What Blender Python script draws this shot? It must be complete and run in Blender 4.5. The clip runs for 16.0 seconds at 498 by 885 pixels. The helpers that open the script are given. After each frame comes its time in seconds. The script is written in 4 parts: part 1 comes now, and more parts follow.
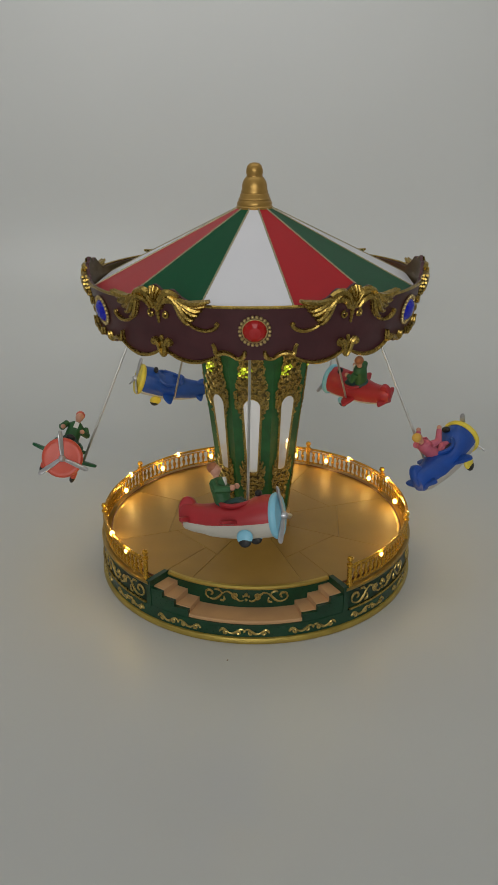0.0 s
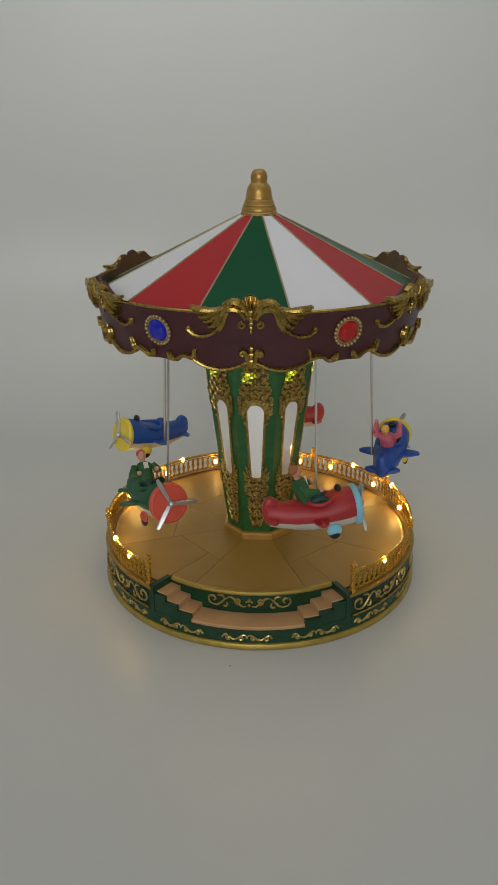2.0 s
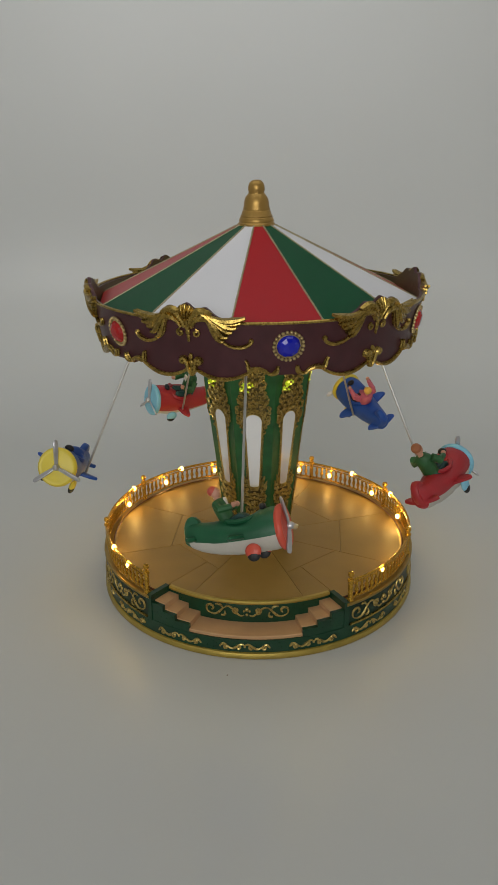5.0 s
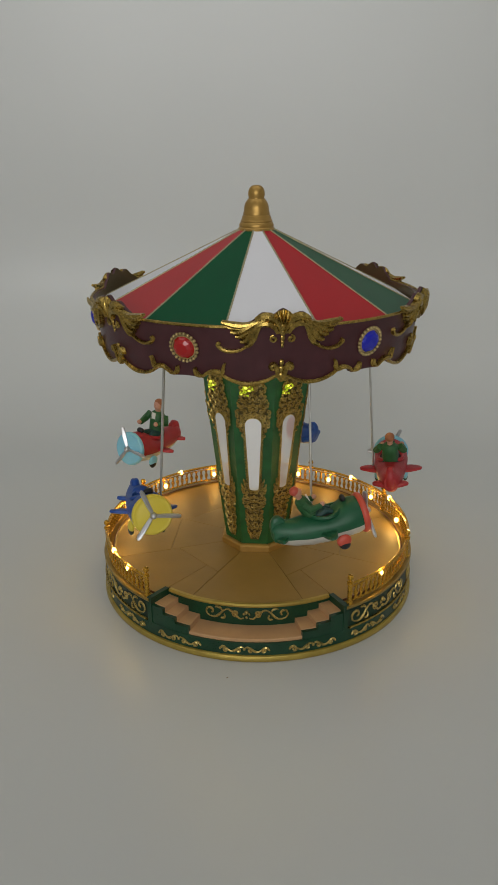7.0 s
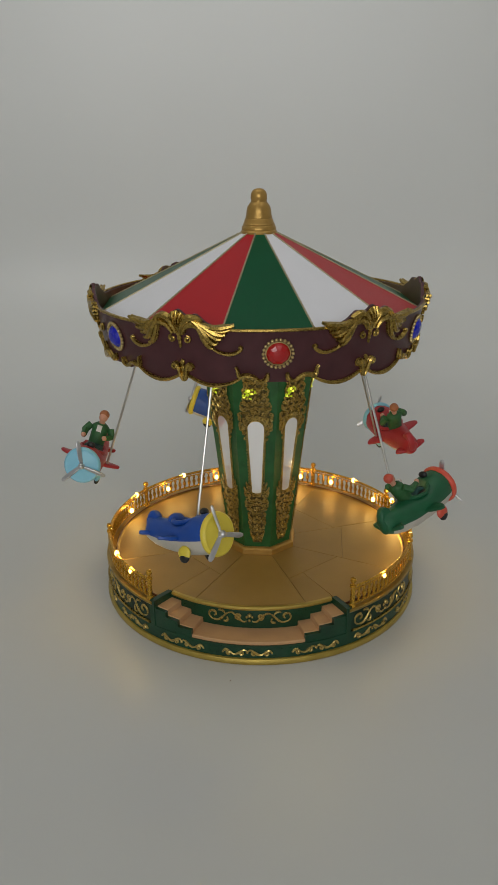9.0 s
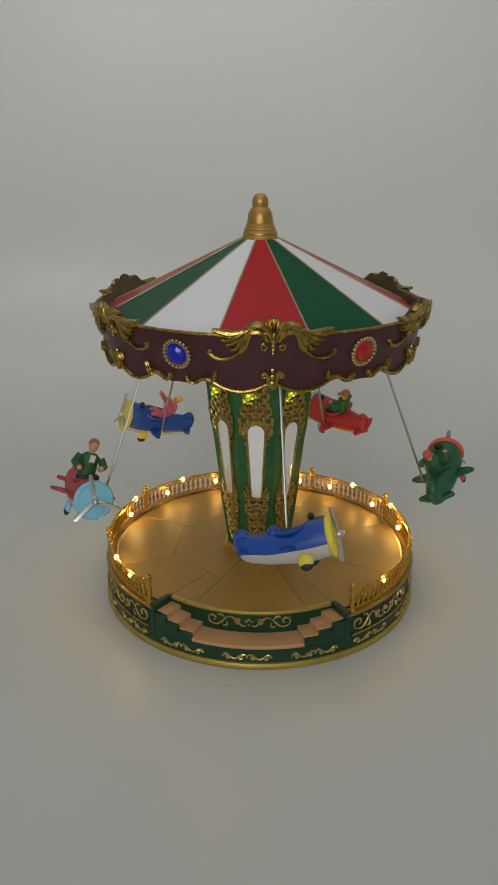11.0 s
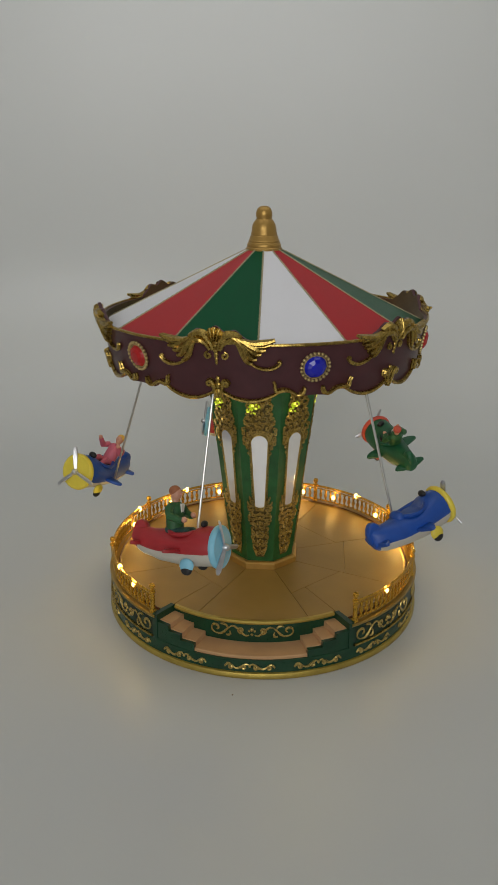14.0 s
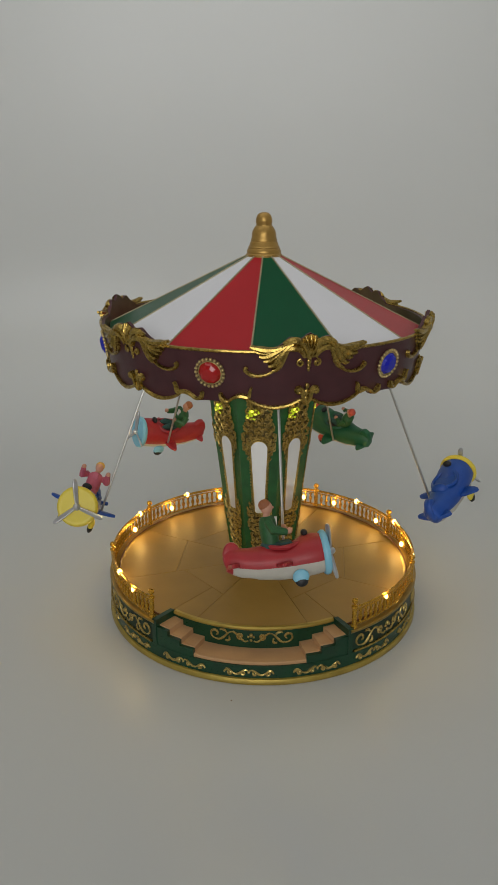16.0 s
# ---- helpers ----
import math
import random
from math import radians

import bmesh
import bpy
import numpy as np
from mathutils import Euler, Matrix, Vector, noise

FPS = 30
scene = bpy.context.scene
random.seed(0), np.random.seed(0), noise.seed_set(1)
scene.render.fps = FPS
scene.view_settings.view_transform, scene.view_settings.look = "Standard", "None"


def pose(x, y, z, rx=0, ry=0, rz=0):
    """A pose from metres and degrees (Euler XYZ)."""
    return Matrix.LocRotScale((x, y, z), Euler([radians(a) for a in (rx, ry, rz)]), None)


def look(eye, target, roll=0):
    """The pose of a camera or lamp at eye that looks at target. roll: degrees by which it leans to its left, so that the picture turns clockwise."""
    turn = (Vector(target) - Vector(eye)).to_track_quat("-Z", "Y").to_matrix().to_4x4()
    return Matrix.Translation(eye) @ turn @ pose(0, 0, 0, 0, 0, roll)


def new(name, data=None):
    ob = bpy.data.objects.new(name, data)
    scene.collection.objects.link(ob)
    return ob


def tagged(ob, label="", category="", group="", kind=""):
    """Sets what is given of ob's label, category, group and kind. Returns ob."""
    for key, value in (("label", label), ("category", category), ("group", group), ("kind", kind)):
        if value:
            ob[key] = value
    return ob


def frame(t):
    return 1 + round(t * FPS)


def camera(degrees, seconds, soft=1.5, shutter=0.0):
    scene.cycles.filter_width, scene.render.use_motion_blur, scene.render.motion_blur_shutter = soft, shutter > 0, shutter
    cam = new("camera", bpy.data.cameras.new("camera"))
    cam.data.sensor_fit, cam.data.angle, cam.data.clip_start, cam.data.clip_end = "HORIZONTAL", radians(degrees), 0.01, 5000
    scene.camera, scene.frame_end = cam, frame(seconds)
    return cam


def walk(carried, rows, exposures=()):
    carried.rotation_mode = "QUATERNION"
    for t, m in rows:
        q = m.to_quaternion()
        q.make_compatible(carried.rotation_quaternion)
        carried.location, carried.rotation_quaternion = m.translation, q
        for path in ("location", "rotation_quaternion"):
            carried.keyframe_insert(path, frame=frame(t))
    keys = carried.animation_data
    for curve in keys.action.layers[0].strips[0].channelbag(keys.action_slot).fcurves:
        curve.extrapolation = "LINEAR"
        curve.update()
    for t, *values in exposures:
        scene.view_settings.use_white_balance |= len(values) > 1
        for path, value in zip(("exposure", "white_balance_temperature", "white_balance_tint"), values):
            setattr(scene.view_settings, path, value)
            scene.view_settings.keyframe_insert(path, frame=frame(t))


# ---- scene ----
cam = camera(34.7, 16.0)
PATH = [
    (0, (0.002, -0.558, 0.32), (-0.021, 1.296, -0.429), -0.30),
    (0.5, (0.002, -0.557, 0.319), (-0.028, 1.299, -0.425), -0.30),
    (1, (0.003, -0.558, 0.319), (-0.029, 1.3, -0.42), -0.30),
    (1.5, (0.004, -0.558, 0.32), (-0.036, 1.301, -0.417), -0.30),
    (2, (0.005, -0.558, 0.32), (-0.038, 1.301, -0.416), -0.30),
    (2.5, (0.006, -0.558, 0.321), (-0.042, 1.302, -0.413), -0.40),
    (3, (0.007, -0.558, 0.321), (-0.04, 1.303, -0.41), -0.40),
    (3.5, (0.007, -0.559, 0.322), (-0.04, 1.304, -0.406), -0.40),
    (4, (0.008, -0.559, 0.322), (-0.044, 1.305, -0.403), -0.40),
    (6.5, (0.008, -0.561, 0.321), (-0.033, 1.309, -0.387), -0.40),
    (7, (0.007, -0.562, 0.321), (-0.037, 1.31, -0.384), -0.30),
    (7.5, (0.005, -0.561, 0.321), (-0.041, 1.311, -0.38), -0.30),
    (8, (0.005, -0.562, 0.321), (-0.038, 1.312, -0.378), -0.30),
    (8.5, (0.006, -0.561, 0.321), (-0.038, 1.312, -0.378), -0.30),
    (9, (0.006, -0.562, 0.322), (-0.041, 1.311, -0.379), -0.40),
    (11.5, (0.002, -0.563, 0.323), (-0.035, 1.315, -0.363), 0.00),
    (12, (0.001, -0.565, 0.322), (-0.036, 1.316, -0.355), 0.00),
    (12.5, (0.001, -0.566, 0.321), (-0.038, 1.319, -0.348), -0.10),
    (13, (0.003, -0.566, 0.32), (-0.046, 1.32, -0.343), -0.10),
    (13.5, (0.005, -0.567, 0.321), (-0.049, 1.32, -0.338), 0.00),
    (14, (0.004, -0.566, 0.321), (-0.045, 1.321, -0.338), 0.00),
    (14.5, (0.004, -0.566, 0.322), (-0.042, 1.322, -0.339), 0.00),
    (15, (0.005, -0.566, 0.322), (-0.04, 1.322, -0.336), 0.00),
    (15.5, (0.006, -0.566, 0.322), (-0.047, 1.323, -0.332), 0.00),
    (16, (0.007, -0.566, 0.323), (-0.052, 1.324, -0.329), 0.00),
]
walk(cam, [(t, look(eye, target, roll)) for t, eye, target, roll in PATH])

# ---- light: a ceiling panel and a window behind the camera in a plain room ----
def area(name, m, sx, sy, watts, colour):
    l = bpy.data.lights.new(name, "AREA")
    l.shape, l.size, l.size_y, l.energy, l.color = "RECTANGLE", sx, sy, watts, colour
    ob = new(name, l)
    ob.matrix_basis = m
    return ob


area("ceiling_light", look((-0.02, -0.02, 0.925), (-0.02, 0.19, 0.0)), 0.95, 0.50, 1.32, (0.98, 0.99, 0.985))
area("window_light", look((-0.25, -2.98, 1.0), (-0.25, 0.0, 1.0)), 2.2, 1.1, 32.5, (0.985, 0.985, 0.98))
world = bpy.data.worlds.new("world")
world.use_nodes = True
world.node_tree.nodes["Background"].inputs[0].default_value = (0.5, 0.51, 0.52, 1)
world.node_tree.nodes["Background"].inputs[1].default_value = 0.3
scene.world = world
scene.view_settings.exposure = 0.0


# ---- materials ----
def mat(name, colour, rough=0.5, metal=0.0, var=0.12, scale=60.0, bump=0.1, fine=900.0, dark=0.6, coat=0.0, per=0.0, spec=0.5, lo=0.3):
    """Painted or metal surface: colour varied at two scales, worn tint, fine relief."""
    m = bpy.data.materials.new(name)
    m.use_nodes = True
    nt = m.node_tree
    n, lk = nt.nodes, nt.links
    b = n["Principled BSDF"]
    b.inputs["Roughness"].default_value = rough
    b.inputs["Metallic"].default_value = metal
    b.inputs["Coat Weight"].default_value = coat
    b.inputs["Specular IOR Level"].default_value = spec
    b.inputs["Coat Roughness"].default_value = 0.25
    tc = n.new("ShaderNodeTexCoord")
    big = n.new("ShaderNodeTexNoise")
    big.inputs["Scale"].default_value, big.inputs["Detail"].default_value = scale, 5
    lk.new(tc.outputs["Object"], big.inputs["Vector"])
    small = n.new("ShaderNodeTexNoise")
    small.inputs["Scale"].default_value, small.inputs["Detail"].default_value = fine, 3
    lk.new(tc.outputs["Object"], small.inputs["Vector"])
    mix = n.new("ShaderNodeMix")
    mix.data_type = "RGBA"
    mix.inputs["A"].default_value = (*[c * dark for c in colour], 1)
    mix.inputs["B"].default_value = (*colour, 1)
    ramp = n.new("ShaderNodeMapRange")
    ramp.inputs["From Min"].default_value, ramp.inputs["From Max"].default_value = lo, lo + max(var, 0.02) * 2
    lk.new(big.outputs["Fac"], ramp.inputs["Value"])
    lk.new(ramp.outputs["Result"], mix.inputs["Factor"])
    last = mix.outputs["Result"]
    if per:
        info = n.new("ShaderNodeObjectInfo")
        hsv = n.new("ShaderNodeHueSaturation")
        mr = n.new("ShaderNodeMapRange")
        mr.inputs["To Min"].default_value, mr.inputs["To Max"].default_value = 1 - per, 1 + per
        lk.new(info.outputs["Random"], mr.inputs["Value"])
        lk.new(mr.outputs["Result"], hsv.inputs["Value"])
        lk.new(last, hsv.inputs["Color"])
        last = hsv.outputs["Color"]
    lk.new(last, b.inputs["Base Color"])
    rr = n.new("ShaderNodeMapRange")
    rr.inputs["To Min"].default_value, rr.inputs["To Max"].default_value = max(rough - 0.1, 0.03), min(rough + 0.12, 1)
    lk.new(small.outputs["Fac"], rr.inputs["Value"])
    lk.new(rr.outputs["Result"], b.inputs["Roughness"])
    bp = n.new("ShaderNodeBump")
    bp.inputs["Strength"].default_value, bp.inputs["Distance"].default_value = bump, 0.0006
    add = n.new("ShaderNodeMath")
    add.operation = "ADD"
    lk.new(big.outputs["Fac"], add.inputs[0])
    lk.new(small.outputs["Fac"], add.inputs[1])
    lk.new(add.outputs["Value"], bp.inputs["Height"])
    lk.new(bp.outputs["Normal"], b.inputs["Normal"])
    return m


def glow(name, colour, strength):
    m = bpy.data.materials.new(name)
    m.use_nodes = True
    b = m.node_tree.nodes["Principled BSDF"]
    b.inputs["Base Color"].default_value = (*colour, 1)
    b.inputs["Emission Color"].default_value = (*colour, 1)
    b.inputs["Emission Strength"].default_value = strength
    return m


def gem(name, colour):
    m = bpy.data.materials.new(name)
    m.use_nodes = True
    b = m.node_tree.nodes["Principled BSDF"]
    b.inputs["Base Color"].default_value = (*colour, 1)
    b.inputs["Roughness"].default_value = 0.08
    b.inputs["Coat Weight"].default_value = 0.15
    b.inputs["Subsurface Weight"].default_value = 0.0
    return m


M = {
    "paper": mat("grey_paper", (0.588, 0.599, 0.584), 0.33, 0, 0.5, 3.0, 0.0, 2.0, 0.96, lo=0.0),
    "wallpaint": mat("wall_paint", (0.72, 0.72, 0.70), 0.8, 0, 0.3, 2.0, 0.05, 300, 0.95),
    "wood": mat("table_wood", (0.32, 0.2, 0.11), 0.5, 0, 0.3, 8.0, 0.1, 300, 0.7),
    "gold": mat("gold_paint", (0.50, 0.345, 0.085), 0.26, 0.92, 0.2, 260, 0.10, 900, 0.52),
    "matgold": mat("matt_gold", (0.50, 0.30, 0.075), 0.36, 0.6, 0.3, 120, 0.08, 1200, 0.75),
    "tracery": mat("antique_gold", (0.60, 0.43, 0.12), 0.28, 0.8, 0.25, 300, 0.1, 1200, 0.4),
    "scrollgold": mat("scroll_gold", (0.60, 0.44, 0.14), 0.28, 0.75, 0.2, 300, 0.08, 900, 0.6),
    "kerb": mat("red_brown_kerb", (0.16, 0.055, 0.016), 0.4, 0.2, 0.25, 120, 0.1, 1200, 0.6),
    "palegold": mat("pale_gold_beads", (0.60, 0.46, 0.20), 0.32, 0.6, 0.2, 260, 0.05, 900, 0.8),
    "relief": mat("worn_relief", (0.17, 0.125, 0.035), 0.40, 0.5, 0.2, 420, 0.8, 1500, 0.25),
    "rimgold": mat("dark_bronze", (0.46, 0.30, 0.075), 0.32, 0.7, 0.25, 90, 0.06, 900, 0.6),
    "footgold": mat("olive_gold", (0.56, 0.41, 0.09), 0.34, 0.7, 0.25, 90, 0.06, 900, 0.75),
    "railgold": mat("rail_gold", (0.70, 0.40, 0.05), 0.26, 0.8, 0.25, 150, 0.08, 900, 0.6),
    "floor": mat("bronze_floor", (0.36, 0.22, 0.056), 0.44, 0.15, 0.3, 45, 0.10, 1200, 0.8, per=0.05),
    "plum": mat("plum_paint", (0.082, 0.025, 0.029), 0.36, 0, 0.25, 90, 0.15, 1500, 0.7, spec=0.35),
    "plum_in": mat("plum_back", (0.13, 0.082, 0.030), 0.45, 0.3, 0.25, 90, 0.15, 1500, 0.6),
    "dgreen": mat("drum_green", (0.006, 0.052, 0.022), 0.3, 0, 0.25, 80, 0.15, 1200, 0.6, spec=0.35, coat=0.2),
    "cgreen": mat("column_green", (0.020, 0.125, 0.030), 0.36, 0, 0.25, 130, 0.35, 1100, 0.55, spec=0.35, coat=0.2),
    "patina": mat("dark_green_patina", (0.005, 0.036, 0.016), 0.34, 0, 0.2, 140, 0.15, 1200, 0.25, spec=0.35),
    "step": mat("tan_step", (0.56, 0.325, 0.155), 0.6, 0, 0.25, 80, 0.2, 1200, 0.85),
    "redroof": mat("red_roof", (0.43, 0.012, 0.018), 0.33, 0, 0.3, 40, 0.06, 900, 0.9, spec=0.24),
    "greenroof": mat("green_roof", (0.003, 0.082, 0.030), 0.33, 0, 0.3, 40, 0.06, 900, 0.85, spec=0.15),
    "whiteroof": mat("white_roof", (0.74, 0.74, 0.77), 0.36, 0, 0.3, 40, 0.06, 900, 0.96, spec=0.3),
    "seam": mat("roof_seam", (0.48, 0.42, 0.25), 0.45, 0.3, 0.3, 200, 0.2, 1500, 0.6),
    "steel": mat("steel_rod", (0.62, 0.62, 0.60), 0.36, 1.0, 0.25, 100, 0.05, 900, 0.85),
    "silver": mat("silver_blade", (0.62, 0.62, 0.64), 0.34, 0.85, 0.25, 200, 0.1, 1500, 0.8),
    "redplane": mat("red_plane", (0.42, 0.024, 0.03), 0.42, 0, 0.3, 110, 0.25, 1200, 0.75),
    "greenplane": mat("green_plane", (0.010, 0.115, 0.045), 0.42, 0, 0.3, 110, 0.25, 1200, 0.7),
    "blueplane": mat("blue_plane", (0.010, 0.078, 0.40), 0.4, 0, 0.3, 110, 0.25, 1200, 0.7),
    "belly": mat("cream_belly", (0.56, 0.53, 0.46), 0.5, 0, 0.3, 110, 0.2, 1200, 0.85),
    "bluering": mat("light_blue_nose", (0.24, 0.56, 0.72), 0.4, 0, 0.3, 110, 0.15, 1200, 0.9),
    "redring": mat("coral_nose", (0.66, 0.09, 0.05), 0.4, 0, 0.3, 110, 0.15, 1200, 0.85),
    "yellowring": mat("yellow_nose", (0.75, 0.60, 0.06), 0.4, 0, 0.3, 110, 0.15, 1200, 0.9),
    "black": mat("black_rubber", (0.012, 0.012, 0.013), 0.5, 0, 0.2, 90, 0.1, 1200, 0.7),
    "cockpit": mat("cockpit_shade", (0.03, 0.012, 0.012), 0.7, 0, 0.2, 90, 0.1, 1200, 0.7),
    "jacket": mat("green_jacket", (0.028, 0.135, 0.038), 0.55, 0, 0.3, 220, 0.3, 1500, 0.6),
    "trousers": mat("teal_trousers", (0.02, 0.08, 0.07), 0.55, 0, 0.3, 220, 0.3, 1500, 0.6),
    "skin": mat("doll_face", (0.60, 0.30, 0.20), 0.5, 0, 0.3, 220, 0.1, 1500, 0.9),
    "hair": mat("ginger_hair", (0.42, 0.15, 0.06), 0.6, 0, 0.3, 300, 0.3, 1500, 0.7),
    "coralhair": mat("coral_hair", (0.62, 0.10, 0.06), 0.55, 0, 0.3, 300, 0.3, 1500, 0.75),
    "blonde": mat("blonde_hair", (0.80, 0.47, 0.08), 0.6, 0, 0.3, 300, 0.3, 1500, 0.75),
    "pink": mat("pink_dress", (0.62, 0.14, 0.20), 0.55, 0, 0.3, 220, 0.3, 1500, 0.75),
    "shirt": mat("white_shirt", (0.72, 0.70, 0.66), 0.55, 0, 0.3, 220, 0.1, 1500, 0.9),
    "ruby": gem("ruby_glass", (0.40, 0.009, 0.009)),
    "sapphire": gem("sapphire_glass", (0.007, 0.013, 0.42)),
    "led": glow("led_glow", (1.0, 0.66, 0.16), 6.0),
    # reflections of the canopy lamps on the column's gold, as glowing colour
    "limeglint": glow("lime_glint_glow", (0.34, 0.42, 0.012), 0.7),
    "limecore": glow("lime_glint_core", (0.85, 0.85, 0.10), 1.1),
}
mm = bpy.data.materials.new("mirror")
mm.use_nodes = True
_b = mm.node_tree.nodes["Principled BSDF"]
_b.inputs["Base Color"].default_value = (0.95, 0.95, 0.95, 1)
_b.inputs["Metallic"].default_value, _b.inputs["Roughness"].default_value = 0.5, 0.03
M["mirror"] = mm


# ---- mesh helpers ----
def obj(name, bm, mats, parent=None, label="", smooth=True, m=None):
    me = bpy.data.meshes.new(name)
    bmesh.ops.recalc_face_normals(bm, faces=bm.faces)
    bm.to_mesh(me)
    bm.free()
    for k in ([mats] if isinstance(mats, str) else mats):
        me.materials.append(M[k])
    if smooth:
        me.shade_smooth()
        me.set_sharp_from_angle(angle=radians(38))
    ob = new(name, me)
    if parent is not None:
        ob.parent = parent
    if m is not None:
        ob.matrix_basis = m
    return tagged(ob, label)


def part(name, bm, material, parent, label="", smooth=True, m=None):
    return obj(name, bm, material, parent, label, smooth, m)


def share(ob, name, parent, m, label=""):
    """Another piece on the same mesh."""
    o = new(name, ob.data)
    o.parent = parent
    o.matrix_basis = m
    return tagged(o, label)


def thing(name, label, category, group="", kind=""):
    return tagged(new(name), label, category, group, kind)


def cyl(r, a, z):
    """Cylinder place: radius, degrees, height."""
    return Vector((r * math.cos(radians(a)), r * math.sin(radians(a)), z))


def lathe(bm, prof, n=48, a0=0.0, a1=360.0, mi=0, cap=True):
    full = abs(a1 - a0) >= 359.9
    cols = []
    for i in range(n if full else n + 1):
        a = a0 + (a1 - a0) * i / n
        cols.append([bm.verts.new(cyl(r, a, z)) for r, z in prof])
    for i in range(n):
        p, q = cols[i], cols[(i + 1) % len(cols)]
        for j in range(len(prof) - 1):
            f = bm.faces.new((p[j], q[j], q[j + 1], p[j + 1]))
            f.material_index = mi
    if not full and cap:
        for c in (cols[0], cols[-1]):
            bm.faces.new(c).material_index = mi
    return cols


def tube(bm, pts, radii, sides=6, mi=0, closed=False):
    pts = [Vector(p) for p in pts]
    n = len(pts)
    if not hasattr(radii, "__len__"):
        radii = [radii] * n
    rings = []
    up = None
    for i, p in enumerate(pts):
        if closed:
            d = pts[(i + 1) % n] - pts[i - 1]
        else:
            d = pts[min(i + 1, n - 1)] - pts[max(i - 1, 0)]
        d.normalize()
        if up is None:
            up = d.orthogonal().normalized()
        up = (up - d * up.dot(d)).normalized()
        v = d.cross(up)
        rings.append([bm.verts.new(p + radii[i] * (up * math.cos(2 * math.pi * k / sides) + v * math.sin(2 * math.pi * k / sides))) for k in range(sides)])
    for i in range(n if closed else n - 1):
        a, b = rings[i], rings[(i + 1) % n]
        for k in range(sides):
            bm.faces.new((a[k], a[(k + 1) % sides], b[(k + 1) % sides], b[k])).material_index = mi
    if not closed:
        bm.faces.new(rings[0][::-1]).material_index = mi
        bm.faces.new(rings[-1]).material_index = mi


def ball(bm, c, r, mi=0, seg=10, rings=7, sc=(1, 1, 1), rot=None):
    m = Matrix.Translation(c) @ (rot.to_4x4() if rot else Matrix.Identity(4)) @ Matrix.Diagonal((r * sc[0], r * sc[1], r * sc[2], 1))
    g = bmesh.ops.create_uvsphere(bm, u_segments=seg, v_segments=rings, radius=1, matrix=m)
    for f in {f for v in g["verts"] for f in v.link_faces}:
        f.material_index = mi


def box(bm, c, s, mi=0, rot=None, bevel=0.0):
    m = Matrix.Translation(c) @ (rot.to_4x4() if rot else Matrix.Identity(4)) @ Matrix.Diagonal((*s, 1))
    g = bmesh.ops.create_cube(bm, size=1, matrix=m)
    fs = {f for v in g["verts"] for f in v.link_faces}
    for f in fs:
        f.material_index = mi
    if bevel:
        es = list({e for f in fs for e in f.edges})
        bmesh.ops.bevel(bm, geom=es, offset=bevel, segments=2, affect="EDGES", profile=0.5)


def spiral(cx, cy, r0, r1, a0, a1, n=12):
    return [(cx + (r0 + (r1 - r0) * i / n) * math.cos(radians(a0 + (a1 - a0) * i / n)),
             cy + (r0 + (r1 - r0) * i / n) * math.sin(radians(a0 + (a1 - a0) * i / n))) for i in range(n + 1)]


def bez(p0, p1, p2, p3, n=8):
    out = []
    for i in range(n + 1):
        t = i / n
        k = ((1 - t) ** 3, 3 * t * (1 - t) ** 2, 3 * t * t * (1 - t), t ** 3)
        out.append((sum(w * p[0] for w, p in zip(k, (p0, p1, p2, p3))), sum(w * p[1] for w, p in zip(k, (p0, p1, p2, p3)))))
    return out


def on_drum(pts, r, z0, a0, slope=0.0):
    """Flat drawing (metres along, metres up) laid on a drum of radius r round the angle a0."""
    return [cyl(r + slope * v, a0 + math.degrees(u / r), z0 + v) for u, v in pts]


def taper(n, r0, r1, r2=None):
    r2 = r0 if r2 is None else r2
    return [(r0 + (r1 - r0) * i / (n / 2)) if i < n / 2 else (r1 + (r2 - r1) * (i - n / 2) / (n / 2)) for i in range(n)]


def flip(pts):
    return [(-u, v) for u, v in pts]


